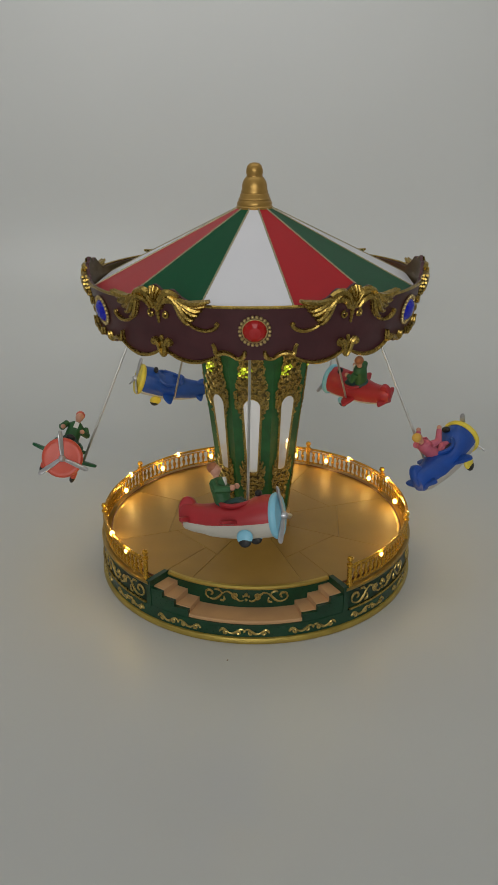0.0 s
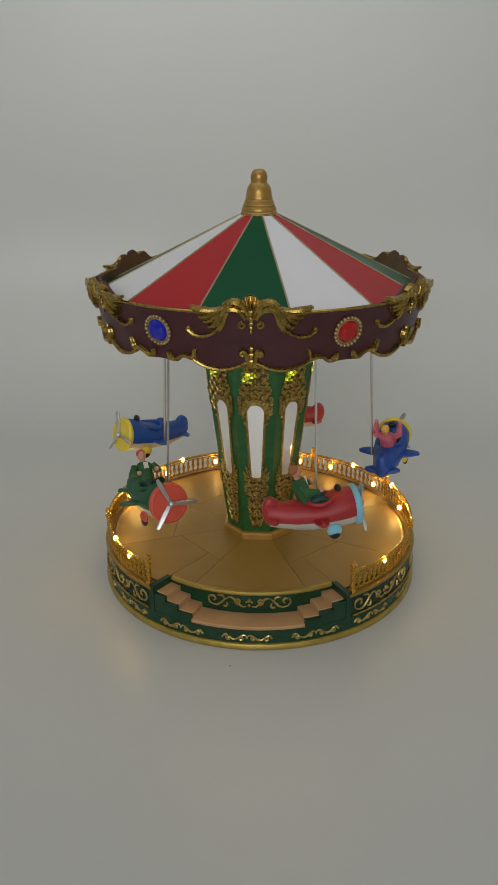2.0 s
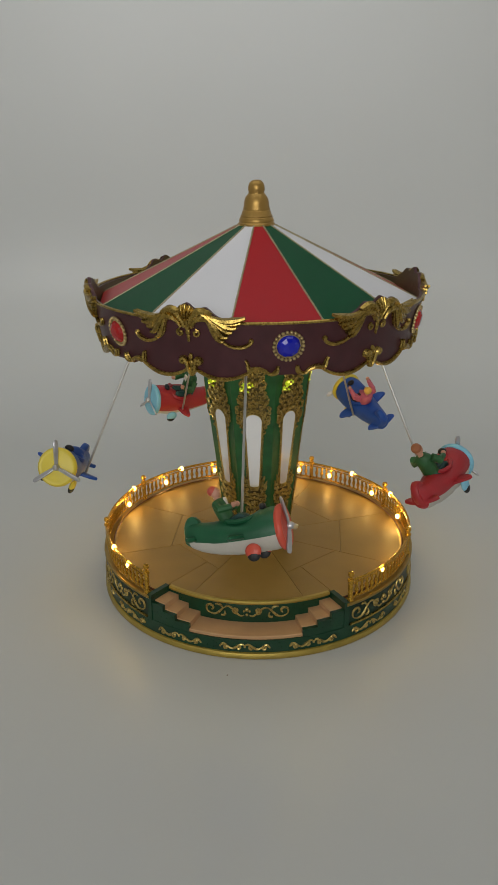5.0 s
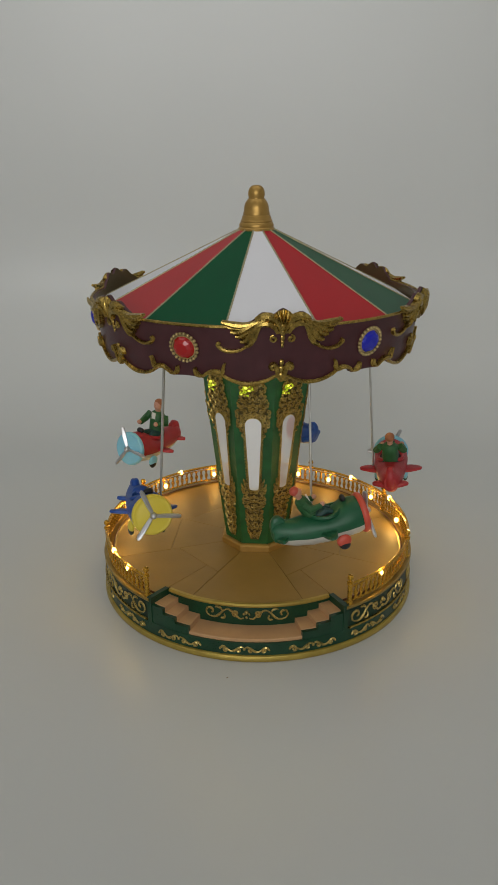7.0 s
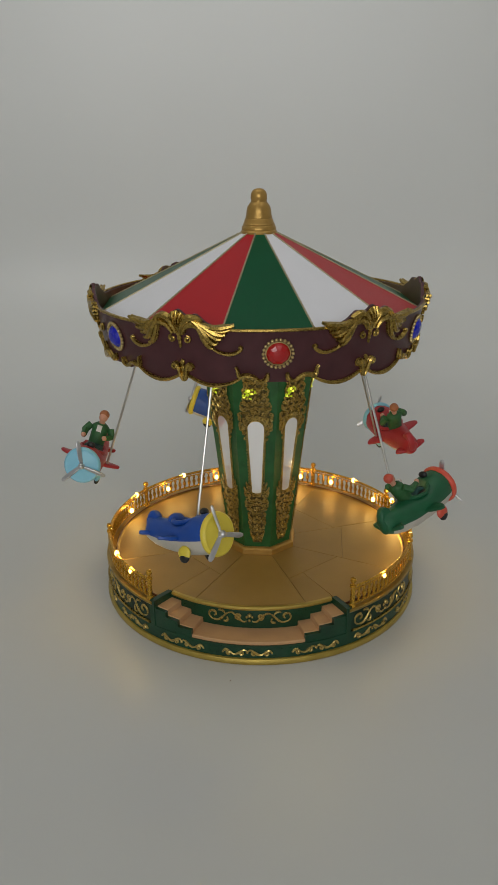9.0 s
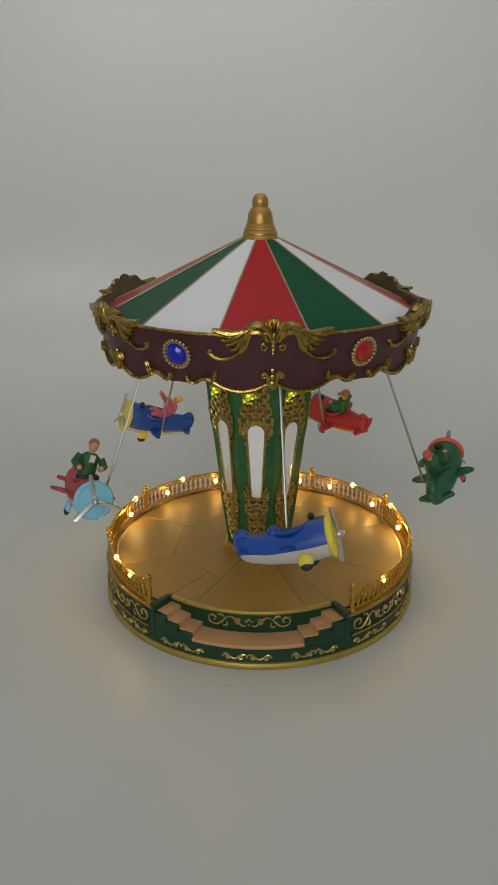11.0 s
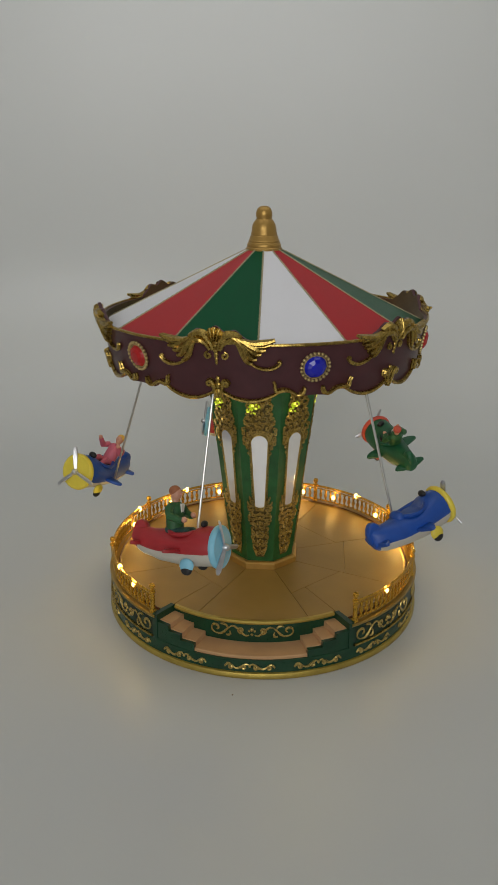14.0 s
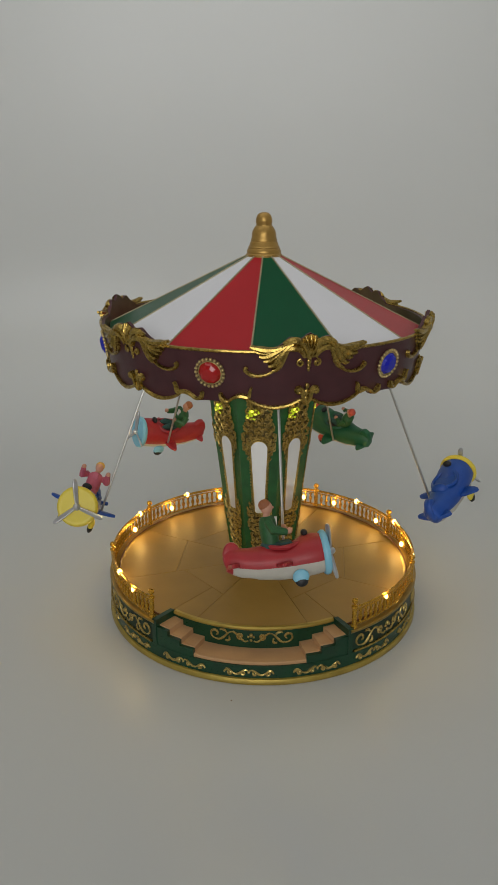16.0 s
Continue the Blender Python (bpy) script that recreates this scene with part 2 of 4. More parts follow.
# ---- the set: a paper sweep on a table in a plain room ----
def build_set():
    bm = bmesh.new()
    # the paper bends up gently, its curvature easing in and out
    bend, n = [(0.0, 0.0)], 48
    for i in range(n):
        f = (i + 0.5) / n
        a = math.pi / 2 * f * f * (3 - 2 * f)
        bend.append((bend[-1][0] + 0.42 / n * math.cos(a), bend[-1][1] + 0.42 / n * math.sin(a)))
    prof = [(-0.95, -0.0014)] + [(0.46 - bend[-1][0] + y, z - 0.0014) for y, z in bend]
    prof.append((0.46, 0.985))
    top, low = [], []
    for y, z in prof:
        top.append([bm.verts.new((x, y, z)) for x in (-1.3, 1.3)])
        low.append([bm.verts.new((x, y + (0.003 if z > 0.02 else 0), z - 0.003)) for x in (-1.3, 1.3)])
    for i in range(len(prof) - 1):
        bm.faces.new((top[i][0], top[i][1], top[i + 1][1], top[i + 1][0]))
        bm.faces.new((low[i][0], low[i + 1][0], low[i + 1][1], low[i][1]))
    tagged(obj("backdrop", bm, "paper"), "seamless light grey paper sweep under and behind the carousel", "backdrop", kind="structure")
    for name, c, sz in (("wall_tent_west", (-0.62, 0.09, 0.495), (0.02, 0.88, 0.985)), ("wall_tent_east", (0.62, 0.09, 0.495), (0.02, 0.88, 0.985)), ("ceiling_tent", (0, 0.09, 1.0), (1.26, 0.88, 0.02))):
        bm = bmesh.new()
        box(bm, c, sz)
        tagged(obj(name, bm, "wallpaint", smooth=False), "plain white side of the photo tent", name.split("_")[0], kind="structure")
    table = thing("table", "plain brown wooden table under the grey paper", "table")
    bm = bmesh.new()
    box(bm, (0, -0.07, -0.022), (2.7, 1.8, 0.03), bevel=0.004)
    part("tabletop", bm, "wood", table)
    for x in (-1.25, 1.25):
        for y in (-0.85, 0.7):
            bm = bmesh.new()
            box(bm, (x, y, -0.394), (0.06, 0.06, 0.712), bevel=0.004)
            part("leg", bm, "wood", table)
    for name, c, s in (("floor", (0, -0.5, -0.80), (5, 5, 0.1)), ("ceiling", (0, -0.5, 1.75), (5, 5, 0.1)),
                       ("wall_north", (0, 2.05, 0.475), (5, 0.1, 2.45)), ("wall_south", (0, -3.05, 0.475), (5, 0.1, 2.45)),
                       ("wall_west", (-2.55, -0.5, 0.475), (0.1, 5, 2.45)), ("wall_east", (2.55, -0.5, 0.475), (0.1, 5, 2.45))):
        bm = bmesh.new()
        box(bm, c, s)
        tagged(obj(name, bm, "wood" if name == "floor" else "wallpaint", smooth=False),
               "plain brown wooden floor of the room" if name == "floor" else "plain white painted surface of the room", name.split("_")[0], kind="structure")


build_set()

# ---- the carousel: drum, steps, floor, rail, column ----
ZF = 0.0307          # deck height
FRONT = -93.5        # direction of the steps
R_OUT, R_IN = 0.1185, 0.1005
STAIR = (33.5, 29.3, 24.5, 19.3)
Z_LAND = 0.0150


def scroll_pair(bm, r, z, a, w, h, rad):
    """A symmetric gold scroll laid on a drum: two S curves and a middle bud."""
    for s in (1, -1):
        c1 = bez((0.07 * w, -0.35 * h), (0.22 * w, -0.75 * h), (0.34 * w, 0.55 * h), (0.50 * w, 0.32 * h), 9)
        c2 = bez((0.50 * w, 0.32 * h), (0.66 * w, 0.08 * h), (0.70 * w, -0.62 * h), (0.90 * w, -0.46 * h), 9)
        c3 = spiral(0.90 * w, 0.0, 0.46 * h, 0.12 * h, -90, 250, 14)
        c4 = spiral(0.27 * w, 0.02 * h, 0.30 * h, 0.06 * h, 250, 250 + 400, 12)
        c5 = bez((0.60 * w, 0.12 * h), (0.62 * w, 0.40 * h), (0.70 * w, 0.52 * h), (0.78 * w, 0.40 * h), 6)
        c6 = bez((0.56 * w, -0.10 * h), (0.50 * w, -0.40 * h), (0.56 * w, -0.55 * h), (0.64 * w, -0.48 * h), 6)
        for c in (c1, c2, c3, c4, c5, c6):
            c = c if s == 1 else flip(c)
            tube(bm, on_drum(c, r, z, a), taper(len(c), rad * 0.6, rad * 1.2), 6)
    for k, (u, v, q) in enumerate(((0, 0.15, 0.17), (0, -0.3, 0.12), (0.07, 0.0, 0.1), (-0.07, 0.0, 0.1))):
        ball(bm, cyl(r, a + math.degrees(u * w / r), z + v * h), q * h, seg=8, rings=6)


def build_carousel():
    car = thing("carousel", "green and gold toy carousel with mirrored column and lit rail", "toy carousel")
    S = 36.0
    # drum shells
    bm = bmesh.new()
    lathe(bm, [(0.02, -0.0013), (0.1180, -0.0013), (0.1195, -0.0010), (0.1199, 0.0000), (0.1199, 0.0015), (0.1194, 0.0029), (0.1184, 0.0034), (0.02, 0.0035)], 128)
    part("foot_ring", bm, "footgold", car, "rounded gold foot ring")
    bm = bmesh.new()
    lathe(bm, [(0.06, 0.0033), (0.1181, 0.0032), (0.1181, Z_LAND - 0.0024), (0.06, Z_LAND - 0.0024)], 128)
    part("lower_band", bm, "dgreen", car, "dark green lower band")
    bm = bmesh.new()
    lathe(bm, [(0.10, Z_LAND - 0.0026), (0.1186, Z_LAND - 0.0026), (0.1193, Z_LAND - 0.0018), (0.1186, Z_LAND - 0.0010), (0.10, Z_LAND - 0.0010)], 96, FRONT + S, FRONT + 360 - S)
    part("band_moulding", bm, "gold", car, "thin gold moulding")
    bm = bmesh.new()
    lathe(bm, [(0.07, Z_LAND - 0.0012), (0.1177, Z_LAND - 0.0012), (0.1177, ZF - 0.003), (0.07, ZF - 0.003)], 96, FRONT + 33.6, FRONT + 360 - 33.6)
    part("upper_band", bm, "patina", car, "dark green upper band")
    bm = bmesh.new()
    lathe(bm, [(0.107, ZF - 0.0028), (0.1182, ZF - 0.0028), (0.1191, ZF - 0.0016), (0.1187, ZF - 0.0002), (0.1165, ZF + 0.0004), (0.1100, ZF + 0.0002), (0.107, ZF - 0.001)], 110, FRONT + 34.5, FRONT + 360 - 34.5)
    part("rim", bm, "rimgold", car, "gold upper rim")
    # stairwell: inner wall, landing, treads, cheeks
    bm = bmesh.new()
    lathe(bm, [(0.09, Z_LAND - 0.002), (R_IN, Z_LAND - 0.002), (R_IN, ZF - 0.0010), (0.09, ZF - 0.0010)], 40, FRONT - 34.4, FRONT + 34.4)
    part("riser_wall", bm, "dgreen", car, "green wall behind the steps")
    bm = bmesh.new()
    lathe(bm, [(0.0985, ZF - 0.0018), (R_IN + 0.0009, ZF - 0.0016), (R_IN + 0.0012, ZF - 0.0004), (R_IN + 0.0003, ZF + 0.0007), (0.0985, ZF + 0.0005)], 40, FRONT - 33.2, FRONT + 33.2)
    part("deck_lip", bm, "footgold", car, "gold lip of the deck")
    bm = bmesh.new()
    lathe(bm, [(R_IN - 0.001, Z_LAND - 0.003), (0.1168, Z_LAND - 0.003), (0.1171, Z_LAND - 0.0006), (0.1165, Z_LAND), (R_IN - 0.001, Z_LAND)], 36, FRONT - 19.3, FRONT + 19.3)
    part("landing", bm, "step", car, "tan curved landing")
    rise = (ZF - Z_LAND) / 4
    for s in (1, -1):
        for i in range(3):
            z = Z_LAND + rise * (3 - i) - 0.0002
            a, b = FRONT + s * STAIR[i], FRONT + s * (STAIR[i + 1] - 0.5)
            a, b = min(a, b), max(a, b)
            bm = bmesh.new()
            lathe(bm, [(R_IN - 0.001, Z_LAND - 0.003), (0.1150, Z_LAND - 0.003), (0.1150, z - 0.0005), (0.1146, z), (R_IN - 0.001, z)], 6, a, b)
            part("step", bm, "step", car, smooth=False)
            bm = bmesh.new()
            lathe(bm, [(0.1151, Z_LAND - 0.003), (0.1178, Z_LAND - 0.003), (0.1178, z - 0.0004), (0.1151, z - 0.0004)], 6, a, b)
            part("stringer", bm, "dgreen", car, "green stepped stringer", smooth=False)
        a, b = sorted((FRONT + s * 33.5, FRONT + s * 35.4))
        bm = bmesh.new()
        lathe(bm, [(R_IN, Z_LAND - 0.003), (0.1183, Z_LAND - 0.003), (0.1183, ZF + 0.0008), (R_IN, ZF + 0.0008)], 4, a, b)
        part("cheek", bm, "dgreen", car, "green cheek beside the steps", smooth=False)
    # gold scrolls
    bm = bmesh.new()
    scroll_pair(bm, R_IN + 0.0002, 0.0236, FRONT, 0.0276, 0.0088, 0.0008)
    part("scroll", bm, "scrollgold", car, "gold relief scroll between the steps")
    for k in range(8):
        a = FRONT + 52 + k * (256.0 / 7)
        bm = bmesh.new()
        scroll_pair(bm, 0.1179, 0.0212, a, 0.0300, 0.0108, 0.00085)
        part("scroll", bm, "scrollgold", car)
    for k in range(16):
        a = FRONT + k * 22.5
        bm = bmesh.new()
        w, h = 0.0158, 0.0060
        for s in (1, -1):
            for c in (bez((0, 0.1 * h), (0.22 * w, 1.0 * h), (0.42 * w, -1.1 * h), (0.78 * w, 0.15 * h), 10), spiral(0.80 * w, -0.12 * h, 0.28 * h, 0.06 * h, 110, -290, 10), spiral(0.26 * w, -0.10 * h, 0.26 * h, 0.05 * h, 90, 430, 9), bez((0.78 * w, 0.15 * h), (0.88 * w, 0.4 * h), (0.97 * w, 0.3 * h), (1.05 * w, -0.1 * h), 5)):
                c = c if s == 1 else flip(c)
                tube(bm, on_drum(c, 0.1183, 0.0076, a), taper(len(c), 0.0005, 0.0010), 5)
        ball(bm, cyl(0.1183, a, 0.0078), 0.0009, seg=8, rings=6)
        part("small_scroll", bm, "scrollgold", car)
    # deck: inner and outer rings of plates over a dark bed
    bm = bmesh.new()
    lathe(bm, [(0.0, ZF - 0.006), (0.1115, ZF - 0.006), (0.1115, ZF - 0.0010), (0.0, ZF - 0.0010)], 96, FRONT + 34.5, FRONT + 325.5)
    lathe(bm, [(0.0, ZF - 0.006), (0.0990, ZF - 0.006), (0.0990, ZF - 0.0010), (0.0, ZF - 0.0010)], 36, FRONT - 34.5, FRONT + 34.5)
    part("deck_bed", bm, "floor", car, "bronze deck bed")
    bm = bmesh.new()
    lathe(bm, [(0.1106, ZF - 0.0008), (0.1120, ZF - 0.0008), (0.1120, ZF + 0.0012), (0.1113, ZF + 0.0015), (0.1106, ZF + 0.0010)], 100, FRONT + 35.6, FRONT + 324.4)
    part("kerb", bm, "kerb", car, "dark red-brown kerb inside the rail")
    # fence: posts, panels of balusters, rails
    RFEN = 0.1158
    bmp = bmesh.new()
    lathe(bmp, [(0.0, 0.0), (0.0024, 0.0), (0.0024, 0.0016), (0.0017, 0.0022), (0.0017, 0.0142), (0.0024, 0.0150), (0.0024, 0.0164), (0.0012, 0.0170), (0.0012, 0.0178), (0.0021, 0.0190), (0.0023, 0.0200), (0.0018, 0.0214), (0.0, 0.0222)], 12)
    first = None
    for k in range(8):
        a = FRONT + 36.5 + 41 * k
        m = Matrix.Translation(cyl(RFEN, a, ZF))
        if first is None:
            first = part("fence_post", bmp, "railgold", car, "gold post with ball finial", m=m)
        else:
            share(first, "fence_post", car, m)
    bal = None
    for k in range(7):
        a0 = FRONT + 36.5 + 41 * k
        bm = bmesh.new()
        for z, rr in ((ZF + 0.0019, 0.0008), (ZF + 0.0148, 0.0011), (ZF + 0.0125, 0.0006)):
            tube(bm, [cyl(RFEN, a0 + 1.0 + 39.0 * i / 14, z) for i in range(15)], rr, 8)
        fp = part("fence_panel", bm, "railgold", car, "gold curved balustrade panel")
        for i in range(16):
            m = Matrix.Translation(cyl(RFEN, a0 + 2.6 + i * 35.8 / 15, ZF))
            if bal is None:
                bb = bmesh.new()
                lathe(bb, [(0.0008, 0.0016), (0.0012, 0.0026), (0.0007, 0.0040), (0.0015, 0.0062), (0.0015, 0.0074), (0.0007, 0.0094), (0.0012, 0.0112), (0.0008, 0.0126)], 8)
                bal = part("baluster", bb, "railgold", fp, m=m)
            else:
                share(bal, "baluster", fp, m)
    # warm lights on the rail
    leds = ((-155.5, 0.0385), (-130.5, 0.0385), (-105.5, 0.037), (-69, 0.036), (-47, 0.0432), (165, 0.0385), (150, 0.0385), (125.5, 0.0375), (103, 0.036), (70, 0.036), (51.5, 0.0432),
            (-140, 0.0455), (-112, 0.0455), (-78.5, 0.0460), (-59, 0.046), (139, 0.0455), (114, 0.0455), (82.5, 0.0455))
    lm = None
    for i, (a, z) in enumerate(leds):
        low = z < 0.043
        m = Matrix.Translation(cyl(0.1132 if low else RFEN, FRONT + a, z)) @ Matrix.Diagonal((1, 1, 1.2, 1))
        if lm is None:
            bb = bmesh.new()
            ball(bb, (0, 0, 0), 0.0018, seg=10, rings=8)
            lm = part("led_bulb", bb, "led", car, "glowing warm white bulb", m=m)
        else:
            share(lm, "led_bulb", car, m)
        l = bpy.data.lights.new("rail_light", "POINT")
        l.energy, l.color, l.shadow_soft_size = 0.0066 if low else 0.0075, (1.0, 0.67, 0.20), 0.0015
        ob = new("rail_light", l)
        ob.location = cyl(0.1100, FRONT + a, z + 0.005) if low else cyl(RFEN + 0.0010, FRONT + a, z + 0.0045)
    # lamps behind the fascia, over the head of each face of the column
    for k in range(8):
        l = bpy.data.lights.new("column_light", "POINT")
        l.energy, l.color, l.shadow_soft_size = 0.024, (1.0, 0.80, 0.30), 0.002
        new("column_light", l).location = cyl(0.058, FRONT - 6 + 45 * k, 0.1985)
    # column: eight tapered faces with arched mirrors and gold tracery
    bm = bmesh.new()
    oct_ = lambda ap: ap / math.cos(radians(22.5))
    lathe(bm, [(oct_(0.0264), 0.0), (oct_(0.0264), 0.0040), (oct_(0.0256), 0.0050), (oct_(0.0246), 0.0056), (0.0, 0.0056)], 8, FRONT + 22.5, FRONT + 382.5)
    part("plinth", bm, "matgold", car, "bronze octagonal plinth", smooth=False, m=Matrix.Translation((0, 0, ZF)))
    Z0, Z1, A0, A1 = ZF + 0.0054, 0.205, 0.0232, 0.0418
    ap = lambda z: A0 + (A1 - A0) * (z - Z0) / (Z1 - Z0)
    bm = bmesh.new()
    lathe(bm, [(0.0, Z0), (oct_(ap(Z0)), Z0), (oct_(A1), Z1), (0.0, Z1)], 8, FRONT + 22.0, FRONT + 382.0)
    part("column", bm, "cgreen", car, "green tapered octagonal column", smooth=False)

    tilt = math.atan2(A1 - A0, Z1 - Z0)

    def face_m(a):
        # local x along the face, y up the slope, z out of it; origin at the foot of the face
        e = Matrix.Rotation(radians(a + 90), 4, "Z")
        return e @ Matrix.Translation((0, -A0, Z0)) @ Matrix.Rotation(math.pi / 2 + tilt, 4, "X")

    wz0, wz1, mw0, mw1 = 0.0462, 0.1056, 0.0038, 0.0063      # mirror: foot, head, half widths
    glass = lambda v: mw0 + (mw1 - mw0) * (v - wz0) / (wz1 - wz0)
    outline = []
    for i in range(17):
        a = math.pi * i / 16
        outline.append((mw1 * math.cos(a), wz1 - mw1 + mw1 * math.sin(a)))
    for i in range(13):
        a = math.pi + math.pi * i / 12
        outline.append((mw0 * math.cos(a), wz0 + 0.0020 + 0.0020 * math.sin(a)))
    bmw = bmesh.new()
    bmw.faces.new([bmw.verts.new((u, v, 0.0005)) for u, v in outline])
    bmf = bmesh.new()
    tube(bmf, [(u * 1.03, v, 0.0005) for u, v in outline], 0.00065, 6, closed=True)

    def spread(v):
        """Half width of the relief at v along the slope: plant, slim borders, shield."""
        if v < wz0:
            return 0.0038 + 0.0066 * (v / wz0) ** 0.9
        if v < 0.062:
            return 0.0100 - 0.0036 * (v - wz0) / (0.062 - wz0)
        if v < 0.088:
            return glass(v) + 0.0013
        if v < 0.104:
            return 0.0074 + 0.0058 * math.sin(math.pi / 2 * (v - 0.088) / 0.016)
        return 0.0132 - 0.0040 * min(max((v - 0.109) / 0.024, 0.0), 1.0)

    def hole(v):
        if v < wz0 - 0.0002 or v > wz1 + 0.0002:
            return 0.0
        if v > wz1 - mw1:
            return math.sqrt(max(mw1 ** 2 - (v - wz1 + mw1) ** 2, 0)) + 0.0002
        return glass(v) + 0.0002

    # low relief bed with a ragged outline
    bmb = bmesh.new()
    vs_ = [0.004 + 0.0008 * i for i in range(190)]
    for s in (1, -1):
        rows = []
        for i, v in enumerate(vs_):
            w = spread(v) * (0.66 + 0.20 * abs(math.sin(v * 610)) + 0.08 * math.sin(v * 1700)) - 0.0003
            h = min(hole(v), w)
            rows.append([bmb.verts.new((s * (h + (w - h) * k / 4), v, 0.00045 if k in (1, 2, 3) else 0.0001)) for k in range(5)])
        for p, q in zip(rows, rows[1:]):
            for k in range(4):
                bmb.faces.new((p[k], p[k + 1], q[k + 1], q[k]))
    bmo = bmesh.new()
    rnd = random.Random(5)

    def curl(u, v, r, a0, turn, rad=0.00055):
        for s in (1, -1):
            c = spiral(u, v, r, r * 0.2, a0, a0 + turn, 9)
            c = c if s == 1 else flip(c)
            tube(bmo, [(x, y, 0.0007 + 0.0003 * k / 9) for k, (x, y) in enumerate(c)], taper(len(c), rad * 0.6, rad * 1.25), 5)

    def leaf(u, v, du, dv, rad=0.0009):
        for s in (1, -1):
            c = bez((u, v), (u + du * 0.6, v + dv * 0.1), (u + du * 1.1, v + dv * 0.6), (u + du, v + dv), 6)
            c = c if s == 1 else flip(c)
            tube(bmo, [(x, y, 0.0009) for x, y in c], taper(len(c), rad * 0.4, rad), 5)

    v = 0.0065
    row = 0
    while v < 0.150:
        w, h = spread(v) - 0.0009, hole(v)
        if w - h < 0.0026:
            # slim beaded border beside the glass
            for s in (1, -1):
                ball(bmo, (s * (h + 0.0010), v, 0.0006), 0.00055, seg=6, rings=4, sc=(1, 1.8, 0.8))
            v += 0.0024
            continue
        n = max(1, round((w - h) / 0.0030))
        for k in range(n):
            u = h + (w - h) * (k + 0.75) / (n + 0.25) + rnd.uniform(-0.0003, 0.0003)
            curl(u, v + rnd.uniform(-0.0006, 0.0006), rnd.uniform(0.0012, 0.0018), (90 if row % 2 else 250) + rnd.uniform(-50, 50), 430 if (k + row) % 2 else -430, 0.0005)
            if (k + row) % 2 == 0:
                leaf(u - 0.0012, v + 0.0004, 0.0024, rnd.uniform(0.0024, 0.0040), 0.00085)
        if h < 0.001:
            ball(bmo, (0, v + 0.001, 0.0008), 0.0011, seg=8, rings=6, sc=(0.9, 1.6, 0.7))
        v += 0.0038
        row += 1
    # arch moulding round the head of the mirror, and the tip of the shield
    for rr, rad in ((mw1 + 0.0016, 0.0007), (mw1 + 0.0034, 0.0005)):
        tube(bmo, [(rr * math.cos(math.pi * i / 16), wz1 - mw1 + rr * math.sin(math.pi * i / 16), 0.0008) for i in range(17)], rad, 5)
    # glints of the lamps above on the gold relief, modelled as glowing blobs
    bml = bmesh.new()
    for k in range(16):
        u, v = -0.0046 + rnd.gauss(0, 0.0030), 0.1262 + rnd.gauss(0, 0.0026)
        rot = Euler((rnd.uniform(-0.6, 0.6), rnd.uniform(-0.6, 0.6), rnd.uniform(0, 3))).to_matrix()
        ball(bml, (u, v, 0.0012), rnd.uniform(0.0004, 0.0009), seg=6, rings=4, sc=(1.6, 0.8, 0.7), rot=rot)
    for u, v, r in ((-0.0050, 0.1282, 0.0016), (-0.0026, 0.1262, 0.0012), (-0.0080, 0.1234, 0.0009)):
        ball(bml, (u, v, 0.0010), r, seg=7, rings=5, sc=(1.4, 0.9, 0.6))
        ball(bml, (u + 0.0003, v + 0.0002, 0.0017), r * 0.62, mi=1, seg=7, rings=5, sc=(1.2, 0.9, 0.7))
    proto = None
    for k in range(8):
        m = face_m(FRONT - 0.5 + 45 * k)
        if proto is None:
            proto = (part("mirror", bmw, "mirror", car, "arched mirror pane", smooth=False, m=m), part("mirror_frame", bmf, "tracery", car, "gold arched mirror frame", m=m),
                     part("relief_bed", bmb, "relief", car, "worn bronze relief bed", m=m),
                     part("tracery", bmo, "tracery", car, "gold leaf and scroll tracery", m=m), part("lime_glint", bml, ["limeglint", "limecore"], car, "lime yellow glints of lamplight on the gold", m=m))
        else:
            for o in proto:
                share(o, o.name.split(".")[0], car, m)
    return car


carousel = build_carousel()


# ---- the turning canopy ----
def canopy_edge(a):
    """Offsets of the fascia's top and bottom edge at a degrees from a jewel (-30 to 30)."""
    b = abs(a)
    crest = max(0.0, 1 - ((30 - b) / 11.5) ** 2) ** 0.75 if b > 18.5 else 0.0
    top = 0.0095 * crest + 0.0017 * crest * math.cos(radians(b * 60))
    if b < 5.6:
        low = -0.0002 - 0.0010 * (b / 5.6) ** 2
    elif b < 8.5:
        low = -0.0012 + 0.0048 * math.sin(math.pi / 2 * (b - 5.6) / 2.9)
    elif b < 11:
        low = 0.0036 - 0.0006 * ((b - 8.5) / 2.5) ** 2
    else:
        low = 0.0030 - 0.0068 * math.sin(math.pi * min((b - 11) / 18.0, 0.94)) ** 0.7
    return top, low


